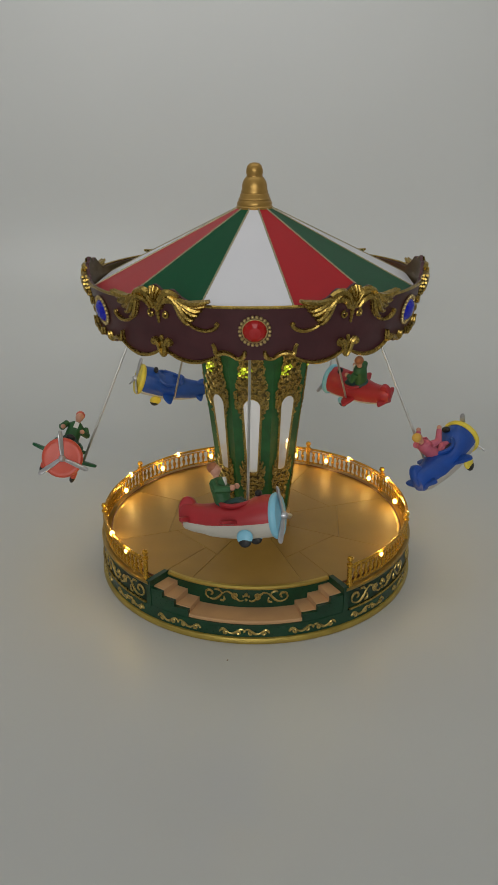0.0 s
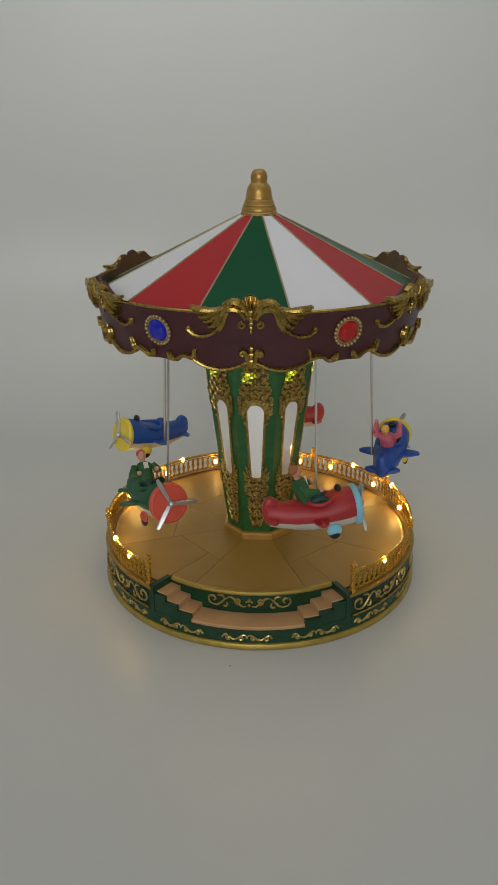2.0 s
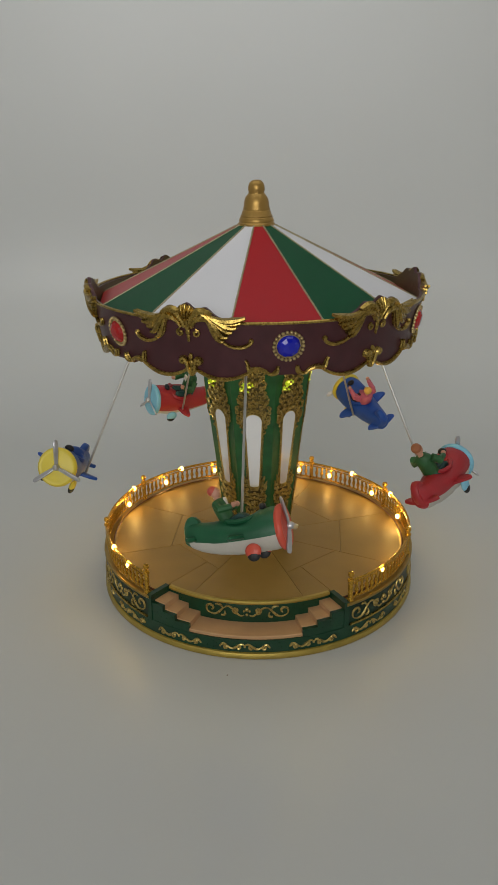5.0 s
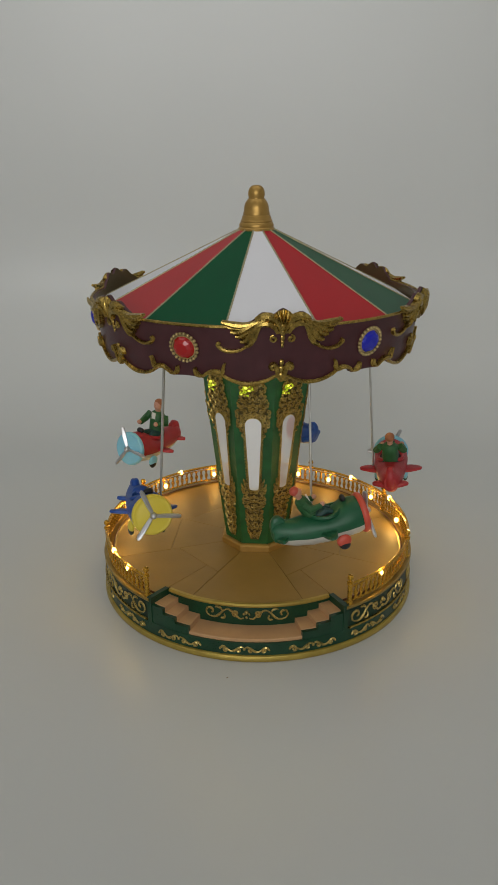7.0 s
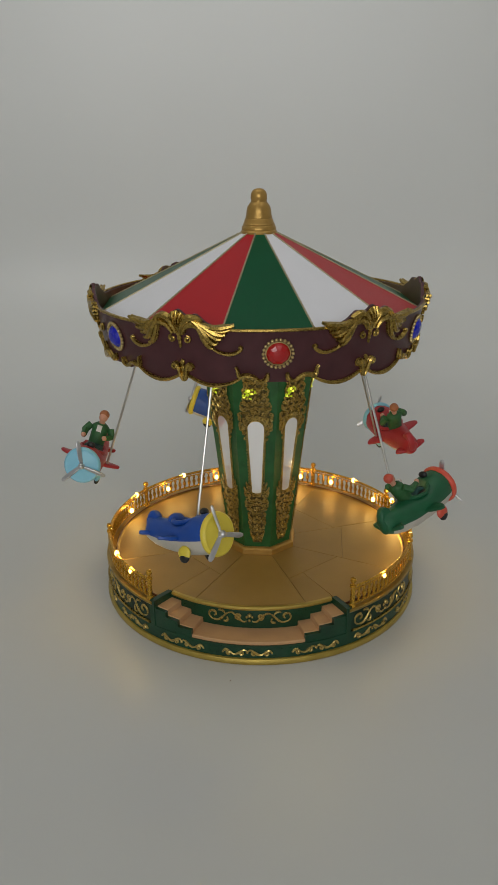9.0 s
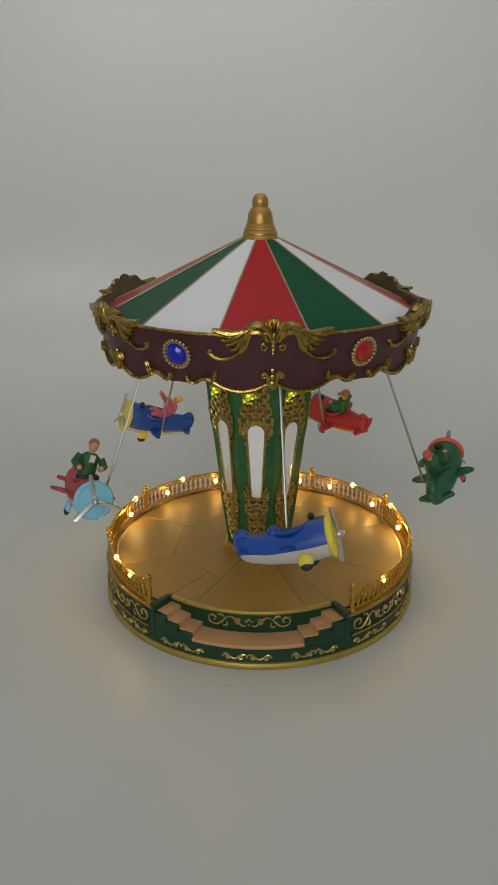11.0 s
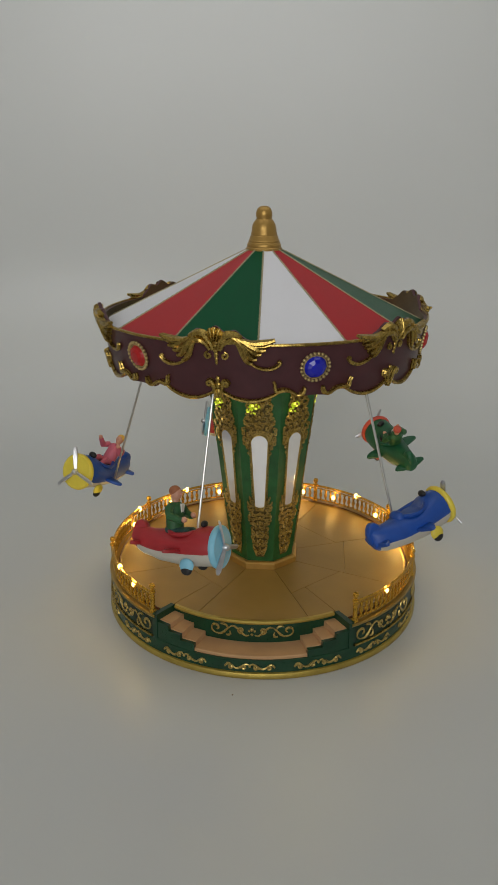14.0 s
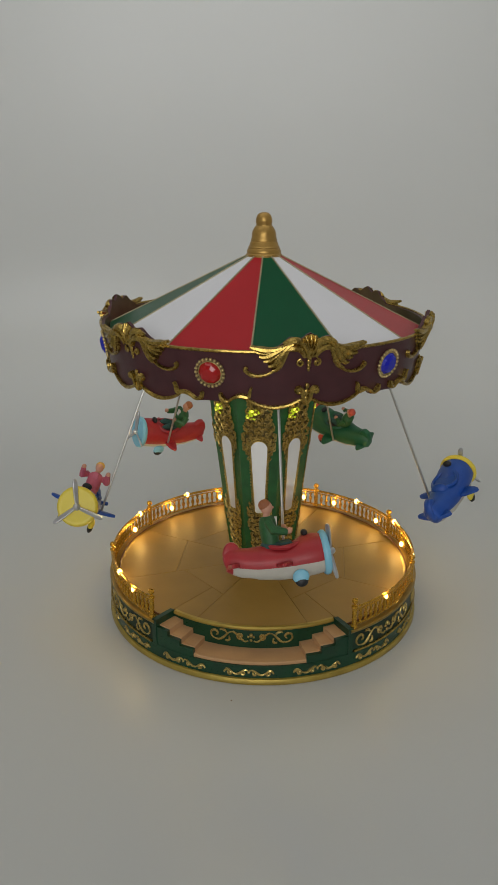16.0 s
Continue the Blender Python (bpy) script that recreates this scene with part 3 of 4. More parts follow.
def build_canopy():
    can = thing("carousel_canopy", "turning canopy with red, white and green panels and plum fascia", "carousel canopy")
    ZT, RT, RB, HB = 0.2222, 0.1138, 0.1080, 0.0318
    rad_at = lambda z: RB + (RT - RB) * (z - (ZT - HB)) / HB
    slope = (RT - RB) / HB
    jewel_a = [-90 - 60 * j for j in range(6)]
    for j, a0 in enumerate(jewel_a):
        bm = bmesh.new()
        n, T = 60, 0.0022
        cols = []
        for i in range(n + 1):
            a = -30 + 60 * i / n
            t, l = canopy_edge(a)
            zs = [ZT - HB + l + (HB + t - l) * k / 8 for k in range(9)]
            cols.append([[bm.verts.new(cyl(rad_at(z) - d, a0 + a, z)) for z in zs] for d in (0, T)])
        for i in range(n):
            for d in (0, 1):
                p, q = cols[i][d], cols[i + 1][d]
                for k in range(8):
                    f = bm.faces.new((p[k], q[k], q[k + 1], p[k + 1]) if d == 0 else (p[k + 1], q[k + 1], q[k], p[k]))
                    f.material_index = d
            for k in (0, 8):
                bm.faces.new((cols[i][0][k], cols[i + 1][0][k], cols[i + 1][1][k], cols[i][1][k])).material_index = 0
        fas = part("fascia", bm, ["plum", "plum_in"], can, "plum fascia segment with scalloped edge")
        def lay(pts, r0, r1, mi=0, out=0.0006, sides=6, bm_=None):
            for o, f in ((out, 1.0), (out * 0.35, 1.15))[:2 if out > 0.0012 else 1]:
                tube(bm_, [cyl(rad_at(ZT + v) + o, a0 + math.degrees(u / 0.112), ZT + v) for u, v in pts], taper(len(pts), r0 * f, r1 * f), sides, mi)

        # edge trim along top and bottom
        bm = bmesh.new()
        pts = []
        for i in range(31):
            a = -18.5 + 37 * i / 30
            pts.append((radians(a) * 0.112, 0.0002))
        lay(pts, 0.0010, 0.0010, bm_=bm)
        part("top_moulding", bm, "gold", fas, "gold top moulding")
        bm = bmesh.new()
        pts = []
        for i in range(41):
            b = 11 + 18.6 * i / 40
            pts.append((radians(b) * 0.112, -HB + canopy_edge(b)[1] + 0.0006))
        for p in (pts, flip(pts)):
            lay(p, 0.0008, 0.0012, bm_=bm, out=0.0014)
        for s in (1, -1):
            c = bez((0.0252, -0.0222), (0.0228, -0.0244), (0.0250, -0.0276), (0.0222, -0.0284), 6) + bez((0.0222, -0.0284), (0.0180, -0.0268), (0.0150, -0.0272), (0.0108, -0.0312), 6)[1:]
            c0 = bez((0.0112, -0.0310), (0.0080, -0.0318), (0.0056, -0.0296), (0.0060, -0.0262), 7)
            for q in (c, c0):
                q = q if s == 1 else flip(q)
                lay(q, 0.0007, 0.0015, bm_=bm, out=0.0024)
        part("lower_scroll", bm, "gold", fas, "gold lower scroll")
        # jewel with beaded bezel
        zj = -0.0137
        cj = cyl(rad_at(ZT + zj), a0, ZT + zj)
        rot = Matrix.Rotation(radians(a0 + 90), 4, "Z") @ Matrix.Rotation(math.pi / 2 + math.atan(slope), 4, "X")
        mj = Matrix.Translation(cj) @ rot
        bm = bmesh.new()
        for (r0, z0), (r1, z1) in zip(((0.0071, 0.0002), (0.0071, 0.0010), (0.0058, 0.0028), (0.0036, 0.0040)), ((0.0071, 0.0010), (0.0058, 0.0028), (0.0036, 0.0040), (0.0, 0.0043))):
            lathe(bm, [(r0, z0), (r1, z1)], 10)
        red = j % 2 == 0
        part("jewel", bm, "ruby" if red else "sapphire", fas, "faceted ruby red jewel" if red else "faceted sapphire blue jewel", smooth=False, m=mj)
        bm = bmesh.new()
        lathe(bm, [(0.0069, 0.0), (0.0070, 0.0013), (0.0075, 0.0012), (0.0077, 0.0000)], 28)
        for i in range(22):
            a = 2 * math.pi * i / 22
            ball(bm, (0.0087 * math.cos(a), 0.0087 * math.sin(a), 0.0010), 0.00112, seg=7, rings=5)
        part("bezel", bm, "palegold", fas, "gold beaded bezel", m=mj)
    # crests straddle the joints between fascia segments
    def strip(bm, pts, r, out=0.0008, sides=6):
        for o, f in ((out, 1.0), (out * 0.35, 1.1))[:2 if out > 0.0012 else 1]:
            tube(bm, [cyl(rad_at(ZT + v) + o, math.degrees(u / 0.112), ZT + v) for u, v in pts], [q * f for q in r], sides)

    def beads(bm, rows):
        for v, r in rows:
            ball(bm, cyl(rad_at(ZT + v) + 0.0008, 0, ZT + v), r, seg=8, rings=6, sc=(0.8, 1, 1.4))

    bm = bmesh.new()
    grid = []
    for i in range(55):
        a = math.pi * (0.06 + 0.88 * i / 54)
        rib = abs(math.cos(8 * (a - math.pi / 2)))
        row = []
        for k in range(6):
            f = k / 5
            rr = f * (1 + 0.05 * rib)
            out = 0.0003 + 0.0031 * math.sin(math.pi * (0.12 + 0.80 * f)) * (0.35 + 0.65 * rib)
            v = -0.001 + 0.0112 * rr * math.sin(a)
            row.append(bm.verts.new(cyl(rad_at(ZT + v) + out, math.degrees(0.0078 * rr * math.cos(a) / 0.112), ZT + v)))
        grid.append(row)
    for p, q in zip(grid, grid[1:]):
        for k in range(5):
            bm.faces.new((p[k], q[k], q[k + 1], p[k + 1]))
    shell = bm
    bm = bmesh.new()
    beads(bm, ((0.0005, 0.0021), (-0.0028, 0.0018), (-0.0060, 0.0015), (-0.0088, 0.0012), (-0.0110, 0.0010)))
    drop = bm
    leaves = []
    for s in (1, -1):
        bm = bmesh.new()
        fl = (lambda c: c) if s == 1 else flip
        c = bez((0.0015, -0.003), (0.003, 0.006), (0.009, 0.0095), (0.0150, 0.0045), 9)
        strip(bm, fl(c), taper(len(c), 0.0013, 0.0023), 0.0016)
        c = bez((0.0030, -0.003), (0.006, 0.004), (0.011, 0.004), (0.0165, 0.0005), 9)
        strip(bm, fl(c), taper(len(c), 0.0010, 0.0019), 0.0030)
        for i in range(6):
            u0, v0 = 0.0100 + i * 0.0013, 0.0052 - i * 0.0004
            u1, v1 = 0.0215 + i * 0.0025, -0.0114 + i * 0.0029
            c = bez((u0, v0), (u0 + 0.0055, v0 - 0.0030), (u1 - 0.0050, v1 - 0.0012), (u1, v1 + 0.0006), 8)
            strip(bm, fl(c), taper(len(c), 0.0010, 0.0019, 0.0006), 0.0026 + 0.0008 * (i % 2))
        c = bez((0.0185, -0.0088), (0.0225, -0.0150), (0.0330, -0.0168), (0.0372, -0.0112), 10) + spiral(0.0366, -0.0104, 0.0011, 0.0004, -40, 160, 5)[1:]
        strip(bm, fl(c), taper(len(c), 0.0007, 0.0012), 0.0016)
        c = bez((0.0120, 0.0010), (0.0162, -0.0010), (0.0172, -0.0056), (0.0152, -0.0074), 7)
        strip(bm, fl(c), taper(len(c), 0.0006, 0.0010), 0.0012)
        c = spiral(0.0050, -0.0068, 0.0024, 0.0006, 90, 90 - 420, 10)
        strip(bm, fl(c), taper(len(c), 0.0006, 0.0010))
        leaves.append(bm)
    bm = bmesh.new()
    for s in (1, -1):
        fl = (lambda c: c) if s == 1 else flip
        c = bez((0.0, -0.0330), (0.004, -0.0290), (0.0010, -0.0245), (0.0046, -0.0226), 8) + spiral(0.0050, -0.0244, 0.0018, 0.0004, 100, -200, 7)[1:]
        strip(bm, fl(c), taper(len(c), 0.0010, 0.0016), 0.0022)
    beads(bm, ((-0.0215, 0.0015), (-0.0255, 0.0018), (-0.0300, 0.0023)))
    fleur = bm
    proto = None
    for j, a0 in enumerate(jewel_a):
        m = Matrix.Rotation(radians(a0 + 30), 4, "Z")
        if proto is None:
            crest = part("crest", shell, "gold", can, "gold shell crest with acanthus leaves", m=m)
            proto = [crest, part("acanthus_leaf", leaves[0], "gold", crest), part("acanthus_leaf", leaves[1], "gold", crest), part("fleur", fleur, "gold", crest), part("bead_drop", drop, "gold", crest)]
        else:
            crest = share(proto[0], "crest", can, m, "gold shell crest with acanthus leaves")
            for o in proto[1:]:
                share(o, o.name.split(".")[0], crest, Matrix.Identity(4))
    # roof: twelve flat panels between gold seams
    RO, ZO, RI, ZI = 0.1116, 0.2172, 0.0105, 0.2662
    panels = {}
    for i in range(12):
        k = ("whiteroof", "greenroof", "redroof")[i % 3]
        m = Matrix.Rotation(radians(-92.6 - 30 * i), 4, "Z")
        name = {"whiteroof": "white", "greenroof": "dark green", "redroof": "red"}[k] + " roof panel"
        if k not in panels:
            bm = bmesh.new()
            vs = []
            g = 0.25
            for dz in (0.0, -0.0014):
                vs.append([bm.verts.new(cyl(RO, -15 + g, ZO + dz)), bm.verts.new(cyl(RO, 15 - g, ZO + dz)), bm.verts.new(cyl(RI, 15 - g, ZI + dz)), bm.verts.new(cyl(RI, -15 + g, ZI + dz))])
            bm.faces.new(vs[0])
            bm.faces.new(vs[1][::-1])
            for e in range(4):
                bm.faces.new((vs[0][e], vs[1][e], vs[1][(e + 1) % 4], vs[0][(e + 1) % 4]))
            panels[k] = part("roof_panel", bm, k, can, name, smooth=False, m=m)
        else:
            share(panels[k], "roof_panel", can, m, name)
    seam = None
    for i in range(12):
        m = Matrix.Rotation(radians(-77.6 - 30 * i), 4, "Z")
        if seam is None:
            bm = bmesh.new()
            n = 64
            pts = [cyl(RO + (RI - RO) * t / n, 0, ZO + (ZI - ZO) * t / n + 0.0001) for t in range(n + 1)]
            tube(bm, pts, [0.00046 + 0.00030 * (t % 2) for t in range(n + 1)], 6)
            seam = part("roof_seam", bm, "seam", can, "thin beaded gold seam", m=m)
        else:
            share(seam, "roof_seam", can, m)
    # finial
    bm = bmesh.new()
    lathe(bm, [(0.0, 0.2636), (0.0124, 0.2636), (0.0124, 0.2664), (0.0117, 0.2672), (0.0119, 0.2686), (0.0112, 0.2700), (0.0108, 0.2704), (0.0109, 0.2714), (0.0101, 0.2722), (0.0097, 0.2742), (0.0090, 0.2750), (0.0091, 0.2762), (0.0086, 0.2772),
               (0.0084, 0.2800), (0.0078, 0.2824), (0.0064, 0.2846), (0.0054, 0.2856), (0.0053, 0.2866), (0.0057, 0.2880), (0.0055, 0.2902), (0.0047, 0.2924), (0.0032, 0.2938), (0.0014, 0.2943), (0.0, 0.2944)], 40)
    part("finial", bm, "matgold", can, "stepped matt gold finial")
    # ceiling of the canopy
    bm = bmesh.new()
    lathe(bm, [(0.0, 0.2065), (0.1072, 0.2065), (0.1076, 0.2085), (0.0, 0.2085)], 64)
    part("canopy_ceiling", bm, "plum", can, "plum underside")
    for k in range(5):
        bm = bmesh.new()
        c = cyl(0.0808, -92.0 - 72 * k, 0.2040)
        box(bm, c, (0.006, 0.006, 0.006), bevel=0.0008)
        part("rod_socket", bm, "black", can)
    return can


canopy = build_canopy()

# ---- hanging airplanes ----
ROD_R, ROD_Z, ROD_L = 0.0809, 0.2009, 0.1160


def loft(bm, rings, mi=None):
    """Skins a list of vertex rings of equal count; mi gives a face's material from ring and side."""
    vs = [[bm.verts.new(p) for p in r] for r in rings]
    n = len(rings[0])
    for i in range(len(rings) - 1):
        for k in range(n):
            f = bm.faces.new((vs[i][k], vs[i][(k + 1) % n], vs[i + 1][(k + 1) % n], vs[i + 1][k]))
            f.material_index = mi(i, k) if mi else 0
    bm.faces.new(vs[0][::-1]).material_index = mi(0, 0) if mi else 0
    bm.faces.new(vs[-1]).material_index = 0


def slab(bm, outline, t, m):
    """A rounded plate from a flat outline, t thick, placed by m."""
    c = Vector((sum(p[0] for p in outline) / len(outline), sum(p[1] for p in outline) / len(outline)))
    rings = []
    for s, z in ((0.86, -0.5), (0.97, -0.36), (1.0, 0.0), (0.97, 0.36), (0.86, 0.5)):
        rings.append([m @ Vector((c.x + (p[0] - c.x) * s, c.y + (p[1] - c.y) * s, z * t)) for p in outline])
    loft(bm, rings)


def oval(cx, cy, rx, ry, n=16):
    return [(cx + rx * math.cos(2 * math.pi * i / n), cy + ry * math.sin(2 * math.pi * i / n)) for i in range(n)]


def doll(bm, jacket, hair):
    """Seated toy pilot, one mesh; material order: jacket, trousers, skin, hair, shirt."""
    ball(bm, (0, -0.0010, 0.0035), 0.0058, 1, 12, 8, (0.95, 1.0, 0.7))
    rings = []
    for z, rx, ry in ((0.003, 0.0056, 0.0042), (0.008, 0.0058, 0.0044), (0.013, 0.0057, 0.0046), (0.0165, 0.0064, 0.0042), (0.0185, 0.0036, 0.0030)):
        rx *= 0.88
        rings.append([(rx * math.cos(2 * math.pi * i / 14), -0.001 + ry * math.sin(2 * math.pi * i / 14), z) for i in range(14)])
    loft(bm, rings)
    for s in (1, -1):
        elbow = (s * 0.0086, 0.0030, 0.0135) if jacket == "pink" else (s * 0.0086, 0.0006, 0.0120)
        wrist = (s * 0.0086, 0.0100, 0.0165) if jacket == "pink" else ((s * 0.0076, 0.0072, 0.0098) if s > 0 else (s * 0.0052, 0.0057, 0.0110))
        tube(bm, [(s * 0.0062, -0.001, 0.0162), elbow, wrist], [0.0023, 0.0024, 0.0017], 8)
        ball(bm, Vector(wrist) + Vector((0, 0.0012, 0.0006)), 0.0016, 2, 8, 6)
        tube(bm, [(s * 0.003, 0.001, 0.003), (s * 0.0034, 0.0075, 0.0035), (s * 0.0034, 0.0105, 0.000)], [0.0026, 0.0023, 0.0018], 8, 1)
    box(bm, (0, 0.0031, 0.0150), (0.0030, 0.0010, 0.0056), 4, Euler((radians(-8), 0, 0)).to_matrix())
    tube(bm, [(0, -0.001, 0.018), (0, -0.0006, 0.0202)], 0.0018, 8, 2)
    ball(bm, (0, -0.0003, 0.0228), 0.0031, 2, 14, 10, (0.9, 0.98, 1.15))
    ball(bm, (0, 0.0028, 0.0225), 0.0007, 2, 6, 5)
    ball(bm, (0, -0.0010, 0.0242), 0.0032, 3, 14, 10, (0.98, 0.98, 0.92))
    return bm


def blade_shape(s, u0, u1, y0, y1):
    """Swept wing seen from above: wide root at u0, rounded narrow tip at u1, between y0 in front and y1 behind."""
    c = y0 - y1
    up = [(0.0, 0.0), (0.35, 0.02), (0.70, 0.14), (0.92, 0.34), (1.0, 0.52), (0.95, 0.68), (0.72, 0.80), (0.40, 0.94), (0.0, 1.0)]
    return [(s * (u0 + (u1 - u0) * a), y0 - c * b) for a, b in up]


def airplane(body, ring, label, pilot, yaw, pitch, along, back=0, size=1.0):
    """Hangs from its pivot: x outwards, y the way it flies, z along the rod."""
    air = thing("toy_airplane", label, "toy airplane", "airplanes hung from the canopy")
    bm = bmesh.new()
    tube(bm, [(0, 0, 0.003), (0, 0, -ROD_L - 0.001)], 0.00085, 8)
    part("rod", bm, "steel", air, "thin steel rod")
    base = Matrix.Translation((0.0139, 0, -0.1136)) @ pose(0, 0, 0, 0, 0, -yaw) @ pose(0, along, 0, pitch, 0, 0)
    seg = 20
    # fuselage: fat nose, hollow seat, slim tail; cream belly below
    secs = []
    lump = Vector((yaw * 3.1, pitch * 1.7, 0.4))
    for y, rx, up, dn in ((0.0235, 0.0126, 0.0128, 0.0124), (0.0185, 0.0136, 0.0136, 0.0134), (0.0120, 0.0138, 0.0132, 0.0136), (0.0060, 0.0136, 0.0100, 0.0136), (0.0000, 0.0130, 0.0082, 0.0132),
                          (-0.0055, 0.0122, 0.0086, 0.0126), (-0.0110, 0.0114, 0.0112, 0.0118), (-0.0165, 0.0104, 0.0104, 0.0110), (-0.0215, 0.0094, 0.0096, 0.0104), (-0.0275, 0.0082, 0.0096, 0.0096), (-0.0325, 0.0068, 0.0088, 0.0080), (-0.0352, 0.0048, 0.0066, 0.0058), (-0.0360, 0.0014, 0.0020, 0.0016)):
        rx, up, dn = rx * 0.93, up * 0.93, dn * 0.93
        ring_ = []
        for k in range(seg):
            a = 2 * math.pi * k / seg
            z = math.sin(a)
            p = Vector((rx * math.cos(a), y, (up if z > 0 else dn) * z + 0.0012 * max(0, -y - 0.015) / 0.02 * 3))
            ring_.append(p * (1 + 0.045 * noise.noise(p * 170 + lump)))
        secs.append(ring_)
    bm = bmesh.new()

    def which(i, k):
        a = (k + 0.5) / seg
        return 1 if 0.57 < a < 0.93 and i < 10 else 0
    loft(bm, secs, which)
    fus = part("fuselage", bm, [body, "belly"], air, "rounded fuselage with cream belly", m=base)
    # with a pilot, the disc's near-black colour paints the shade of the hollow
    bm = bmesh.new()
    ball(bm, (0, 0.0008, 0.0072), 0.0092, 0, 18, 10, (0.92, 1.05, 0.16))
    part("cockpit", bm, body if pilot is None else "cockpit", fus, "open cockpit")
    bm = bmesh.new()
    tube(bm, [(0.0092 * math.cos(2 * math.pi * i / 24), 0.0008 + 0.0104 * math.sin(2 * math.pi * i / 24), 0.0074 + 0.0022 * math.sin(2 * math.pi * i / 24) ** 2) for i in range(24)], 0.0015, 6, closed=True)
    part("cockpit_rim", bm, body, fus)
    if pilot is None:
        bm = bmesh.new()
        ball(bm, (0, -0.0105, 0.0086), 0.0056, 0, 14, 9, (1.15, 0.75, 0.85))
        part("seat_back", bm, body, fus)
    # wings, tailplane, fin
    for s in (1, -1):
        bm = bmesh.new()
        slab(bm, blade_shape(s, 0.0090, 0.0236, 0.0036, -0.0066), 0.0022, pose(0, 0, -0.0028, 0, s * -4, 0))
        part("wing", bm, body, fus)
        bm = bmesh.new()
        slab(bm, blade_shape(s, 0.0020, 0.0132, -0.0268, -0.0346), 0.0026, pose(0, 0, 0.0005, 0, s * -6, 0))
        part("tailplane", bm, body, fus)
    bm = bmesh.new()
    slab(bm, oval(-0.0308, 0.0060, 0.0060, 0.0094, 16), 0.0054, Matrix(((0, 0, 1, 0), (1, 0, 0, 0), (0, 1, 0, 0), (0, 0, 0, 1))))
    part("tail_fin", bm, body, fus)
    bm = bmesh.new()
    ball(bm, (0, 0.0140, 0.0136), 0.0026, 0, 12, 8, (1.3, 0.8, 0.9))
    part("windscreen", bm, "black", fus, "small black windscreen")
    # nose ring
    bm = bmesh.new()
    lathe(bm, [(0.0, -0.0005), (0.0126, -0.0005), (0.0134, 0.0004), (0.0137, 0.0016), (0.0133, 0.0030), (0.0122, 0.0038), (0.0112, 0.0035), (0.0100, 0.0038), (0.0, 0.0046)], 32)
    part("nose_ring", bm, ring, fus, "painted round nose cowl", m=pose(0, 0.0228, 0, -90, 0, 0))
    # propeller
    bm = bmesh.new()
    lathe(bm, [(0.0, -0.002), (0.0021, -0.002), (0.0025, 0.001), (0.0021, 0.0026), (0.0012, 0.0036), (0.0, 0.0039)], 14)
    prop = part("propeller", bm, "silver", fus, "silver three-bladed propeller", m=pose(0, 0.0272, 0, -90, 0, 0))
    for k in range(3):
        bm = bmesh.new()
        a = 2 * math.pi * k / 3 + radians(-65)
        m = Matrix.Rotation(a, 4, "Z") @ pose(0, 0, 0.0006, 34, 0, 0)
        out = [(0.0012, -0.0013), (0.006, -0.0015), (0.012, -0.0017), (0.0165, -0.0017), (0.0184, -0.0011), (0.0189, 0.0), (0.0184, 0.0011), (0.0165, 0.0017), (0.012, 0.0017), (0.006, 0.0015), (0.0012, 0.0010)]
        slab(bm, out, 0.0014, m)
        part("blade", bm, "silver", prop)
    # wheels in painted spats
    for s in (1, -1):
        bm = bmesh.new()
        ball(bm, (s * 0.0108, 0.0070, -0.0108), 0.0047, 0, 14, 9, (0.45, 1.05, 0.95))
        spat = part("wheel_spat", bm, ring, fus, "painted wheel spat")
        bm = bmesh.new()
        ball(bm, (s * 0.0108, 0.0070, -0.0130), 0.0040, 0, 14, 9, (0.50, 1.0, 0.95))
        part("tyre", bm, "black", spat, "black tyre")
    if pilot:
        bm = doll(bmesh.new(), *pilot)
        part("doll_pilot", bm, [pilot[0], "trousers" if pilot[0] == "jacket" else "pink", "skin", pilot[1], "shirt" if pilot[0] == "jacket" else "pink"], air,
             "small painted seated toy pilot", m=base @ pose(0, -0.0055, 0.0042, back, 0, 0) @ Matrix.Scale(1.15 * size, 4))
    return air


planes = [
    airplane("redplane", "bluering", "red toy airplane with light blue nose and green-jacketed doll", ("jacket", "hair"), 15, 5.3, -0.0055, 14, 1.0),
    airplane("greenplane", "redring", "green toy airplane with coral nose and coral-haired doll", ("jacket", "coralhair"), 12.3, 12.2, 0.0032, 20, 0.92),
    airplane("blueplane", "yellowring", "blue toy airplane with yellow nose and empty seat", None, 22, 11, 0.0016),
    airplane("redplane", "bluering", "red toy airplane with pale blue nose and ginger-haired doll", ("jacket", "hair"), 2.1, 7.6, -0.0012, 0, 1.06),
    airplane("blueplane", "yellowring", "blue toy airplane with yellow nose and pink-dressed doll", ("pink", "blonde"), 25.8, 10.1, 0.0002, 20, 0.9),
]


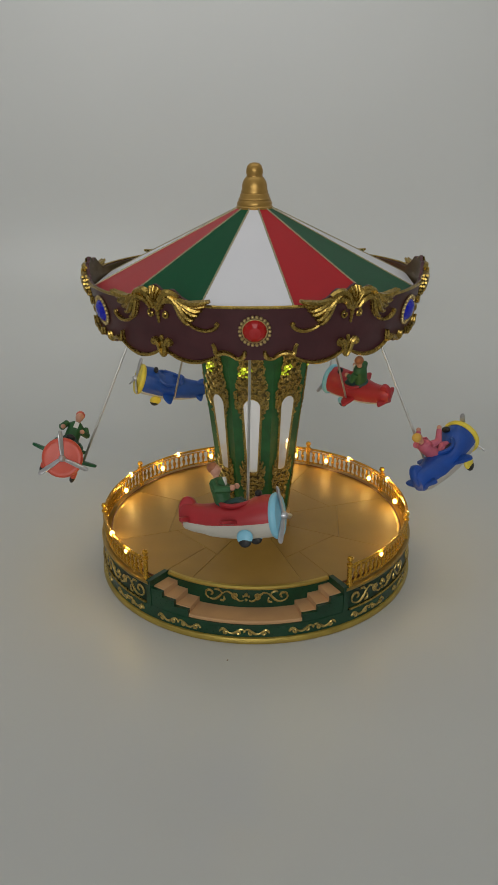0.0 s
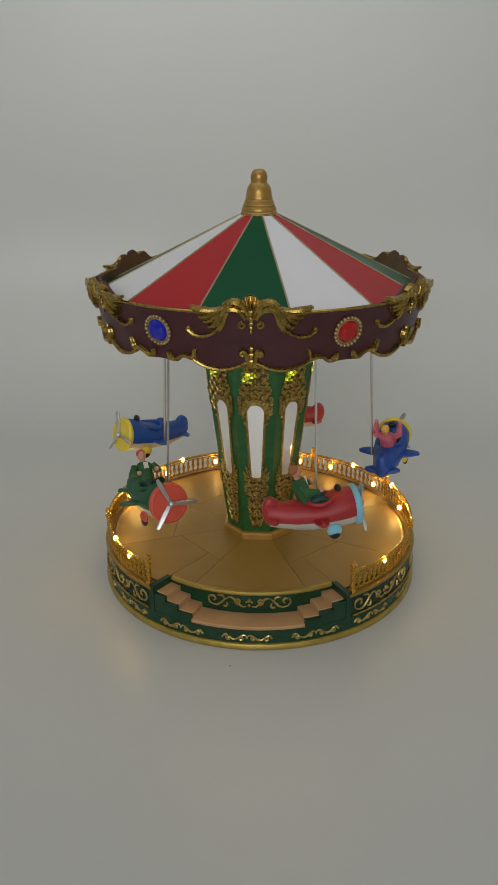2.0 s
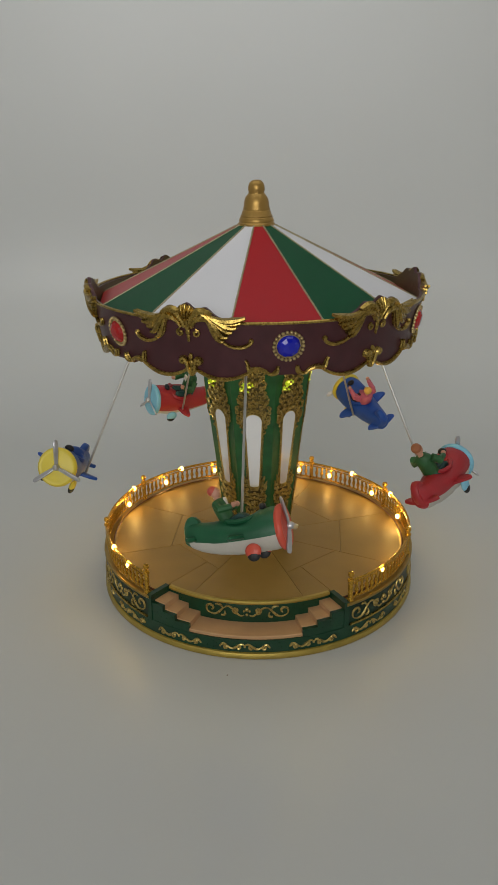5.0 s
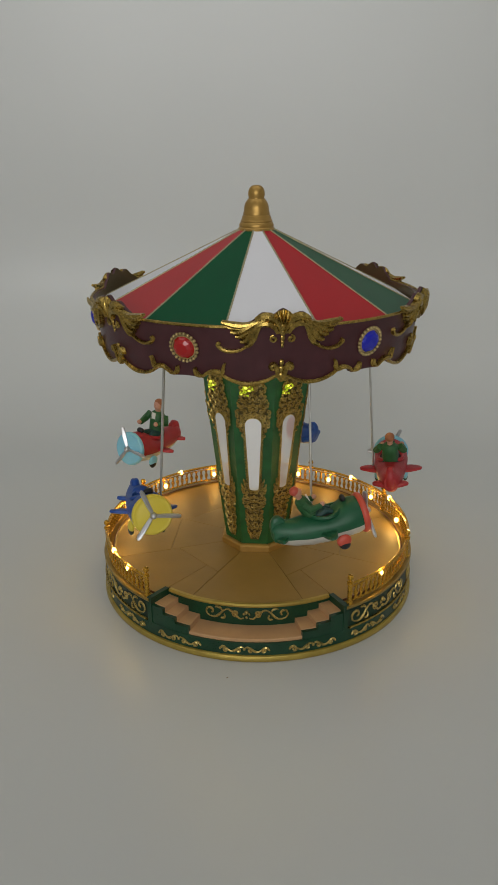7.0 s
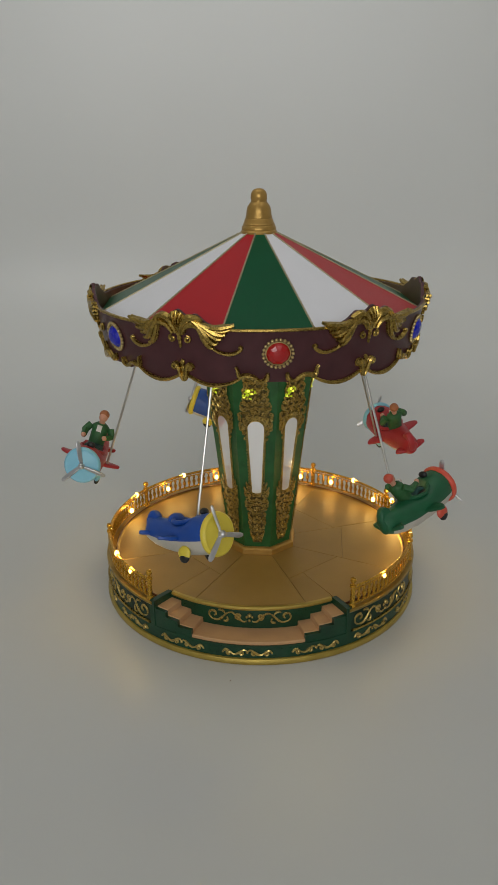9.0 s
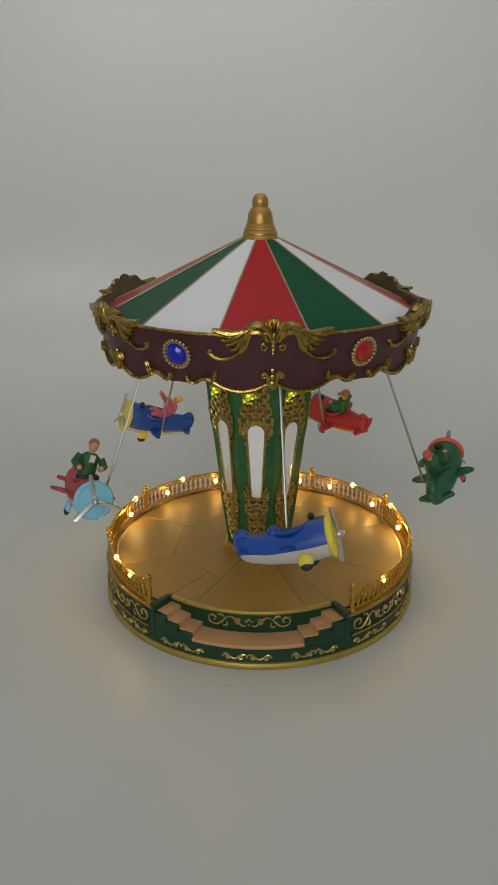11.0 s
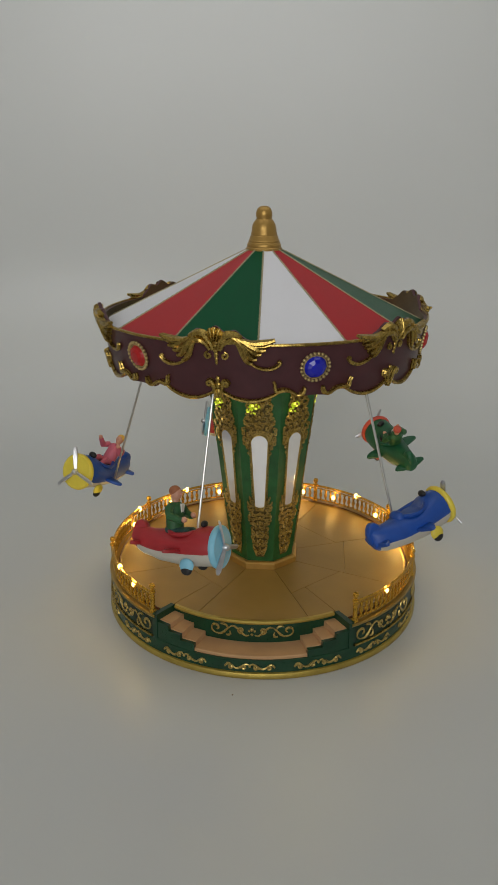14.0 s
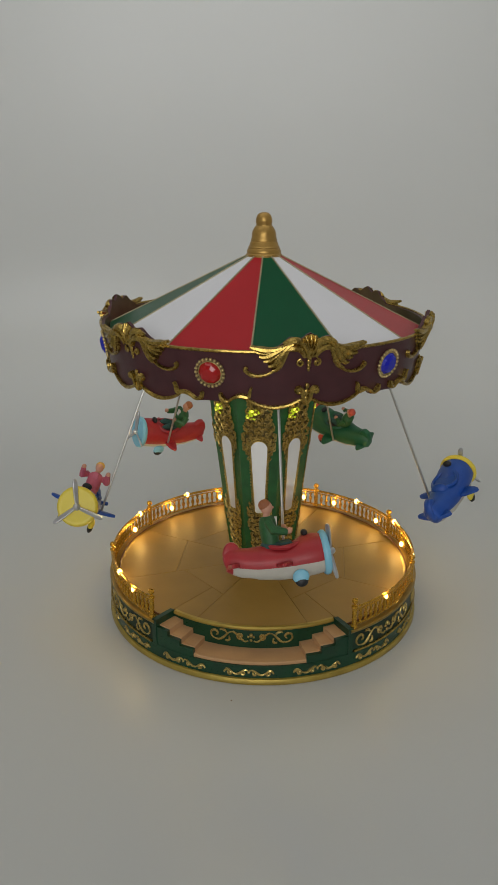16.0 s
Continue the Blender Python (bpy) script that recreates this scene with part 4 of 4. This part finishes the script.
# ---- deck plates, cut round the steps ----
def build_plates():
    AP = 0.0262

    def plate(near, far, a0, a1):
        """A plate between two edges given as radius by angle."""
        bm = bmesh.new()
        n, rows = 8, []
        for dz, ins in ((-0.0012, 0.00012), (-0.0002, 0.00012), (0, 0.0003)):
            ring = []
            for edge, order in ((far, range(n + 1)), (near, range(n, -1, -1))):
                for i in order:
                    a = a0 + (a1 - a0) * i / n
                    r = edge(a) + (-ins if edge is far else ins)
                    g = math.degrees(ins / r) * (1 - 2 * i / n)
                    ring.append(cyl(r, a + g, ZF + dz))
            rows.append(ring)
        loft(bm, rows)
        part("floor_plate", bm, "floor", carousel, smooth=False)

    chord = lambda ap, mid: (lambda a: ap / math.cos(radians(a - mid)))
    cut = (0.060, 0.064, 0.058, 0.066, 0.060, 0.064, 0.058, None)
    for k in range(8):
        a, b = FRONT + 22.5 + 45 * k, FRONT + 67.5 + 45 * k
        mid = (a + b) / 2
        inner = chord(AP, mid)
        if cut[k]:
            plate(inner, chord(cut[k], mid), a, b)
            inner = chord(cut[k], mid)
        marks = sorted([a, b] + [FRONT + e for e in (34.5, 325.5) if a < FRONT + e < b])
        for lo, hi in zip(marks, marks[1:]):
            on_steps = not 34.5 < ((lo + hi) / 2 - FRONT) % 360 < 325.5
            plate(inner, (lambda a: 0.0988) if on_steps else (lambda a: 0.1113), lo, hi)


build_plates()


# ---- a crumb on the paper ----
def crumb():
    bm = bmesh.new()
    ball(bm, (0, 0, 0.00035), 0.00042, 0, 8, 6, (1.5, 0.9, 0.8))
    for v in bm.verts:
        v.co *= 1 + 0.25 * noise.noise(v.co * 2500)
    ob = obj("crumb", bm, "wood", m=pose(-0.0178, -0.1362, -0.0013, 0, 0, 25))
    tagged(ob, "tiny dark crumb lying on the grey paper", "crumb")


crumb()

# ---- movement ----
LEAN = ((0.0, 3.2), (0.3, 0.3), (0.6, 0.8), (0.9, 4.9), (1.1, 7.3), (1.3, 10.6), (1.5, 13.4), (1.8, 17.5), (2.1, 20.9), (2.4, 23.2), (2.8, 23.9), (3.1, 23.9), (3.4, 23.9), (3.6, 23.6), (3.8, 22.4), (4.1, 18.2), (4.3, 15.5), (4.45, 13.1), (4.6, 10.8), (4.7, 8.7), (4.85, 6.3), (5.0, 4.5), (5.1, 3.2))
SPIN = 14.05


def lean(t):
    """Outward swing of the rods in degrees; it repeats every 5.1 s."""
    u = (t - 12.2) % 5.1
    for (a, p), (b, q) in zip(LEAN, LEAN[1:]):
        if a <= u <= b:
            return p + (q - p) * (u - a) / (b - a)
    return 0.5


def motions():
    times = [i * 0.2 for i in range(81)]
    walk(canopy, [(t, pose(-0.0003, 0, 0, 0, 0, 0.2 + 14.01 * t)) for t in times[::5]])
    for k, air in enumerate(planes):
        rows = []
        for t in times:
            a = -92.0 + SPIN * t - 72 * k
            m = Matrix.Translation(cyl(ROD_R, a, ROD_Z)) @ Matrix.Rotation(radians(a), 4, "Z") @ Matrix.Rotation(radians(-lean(t)), 4, "Y")
            rows.append((t, m))
        walk(air, rows)


motions()
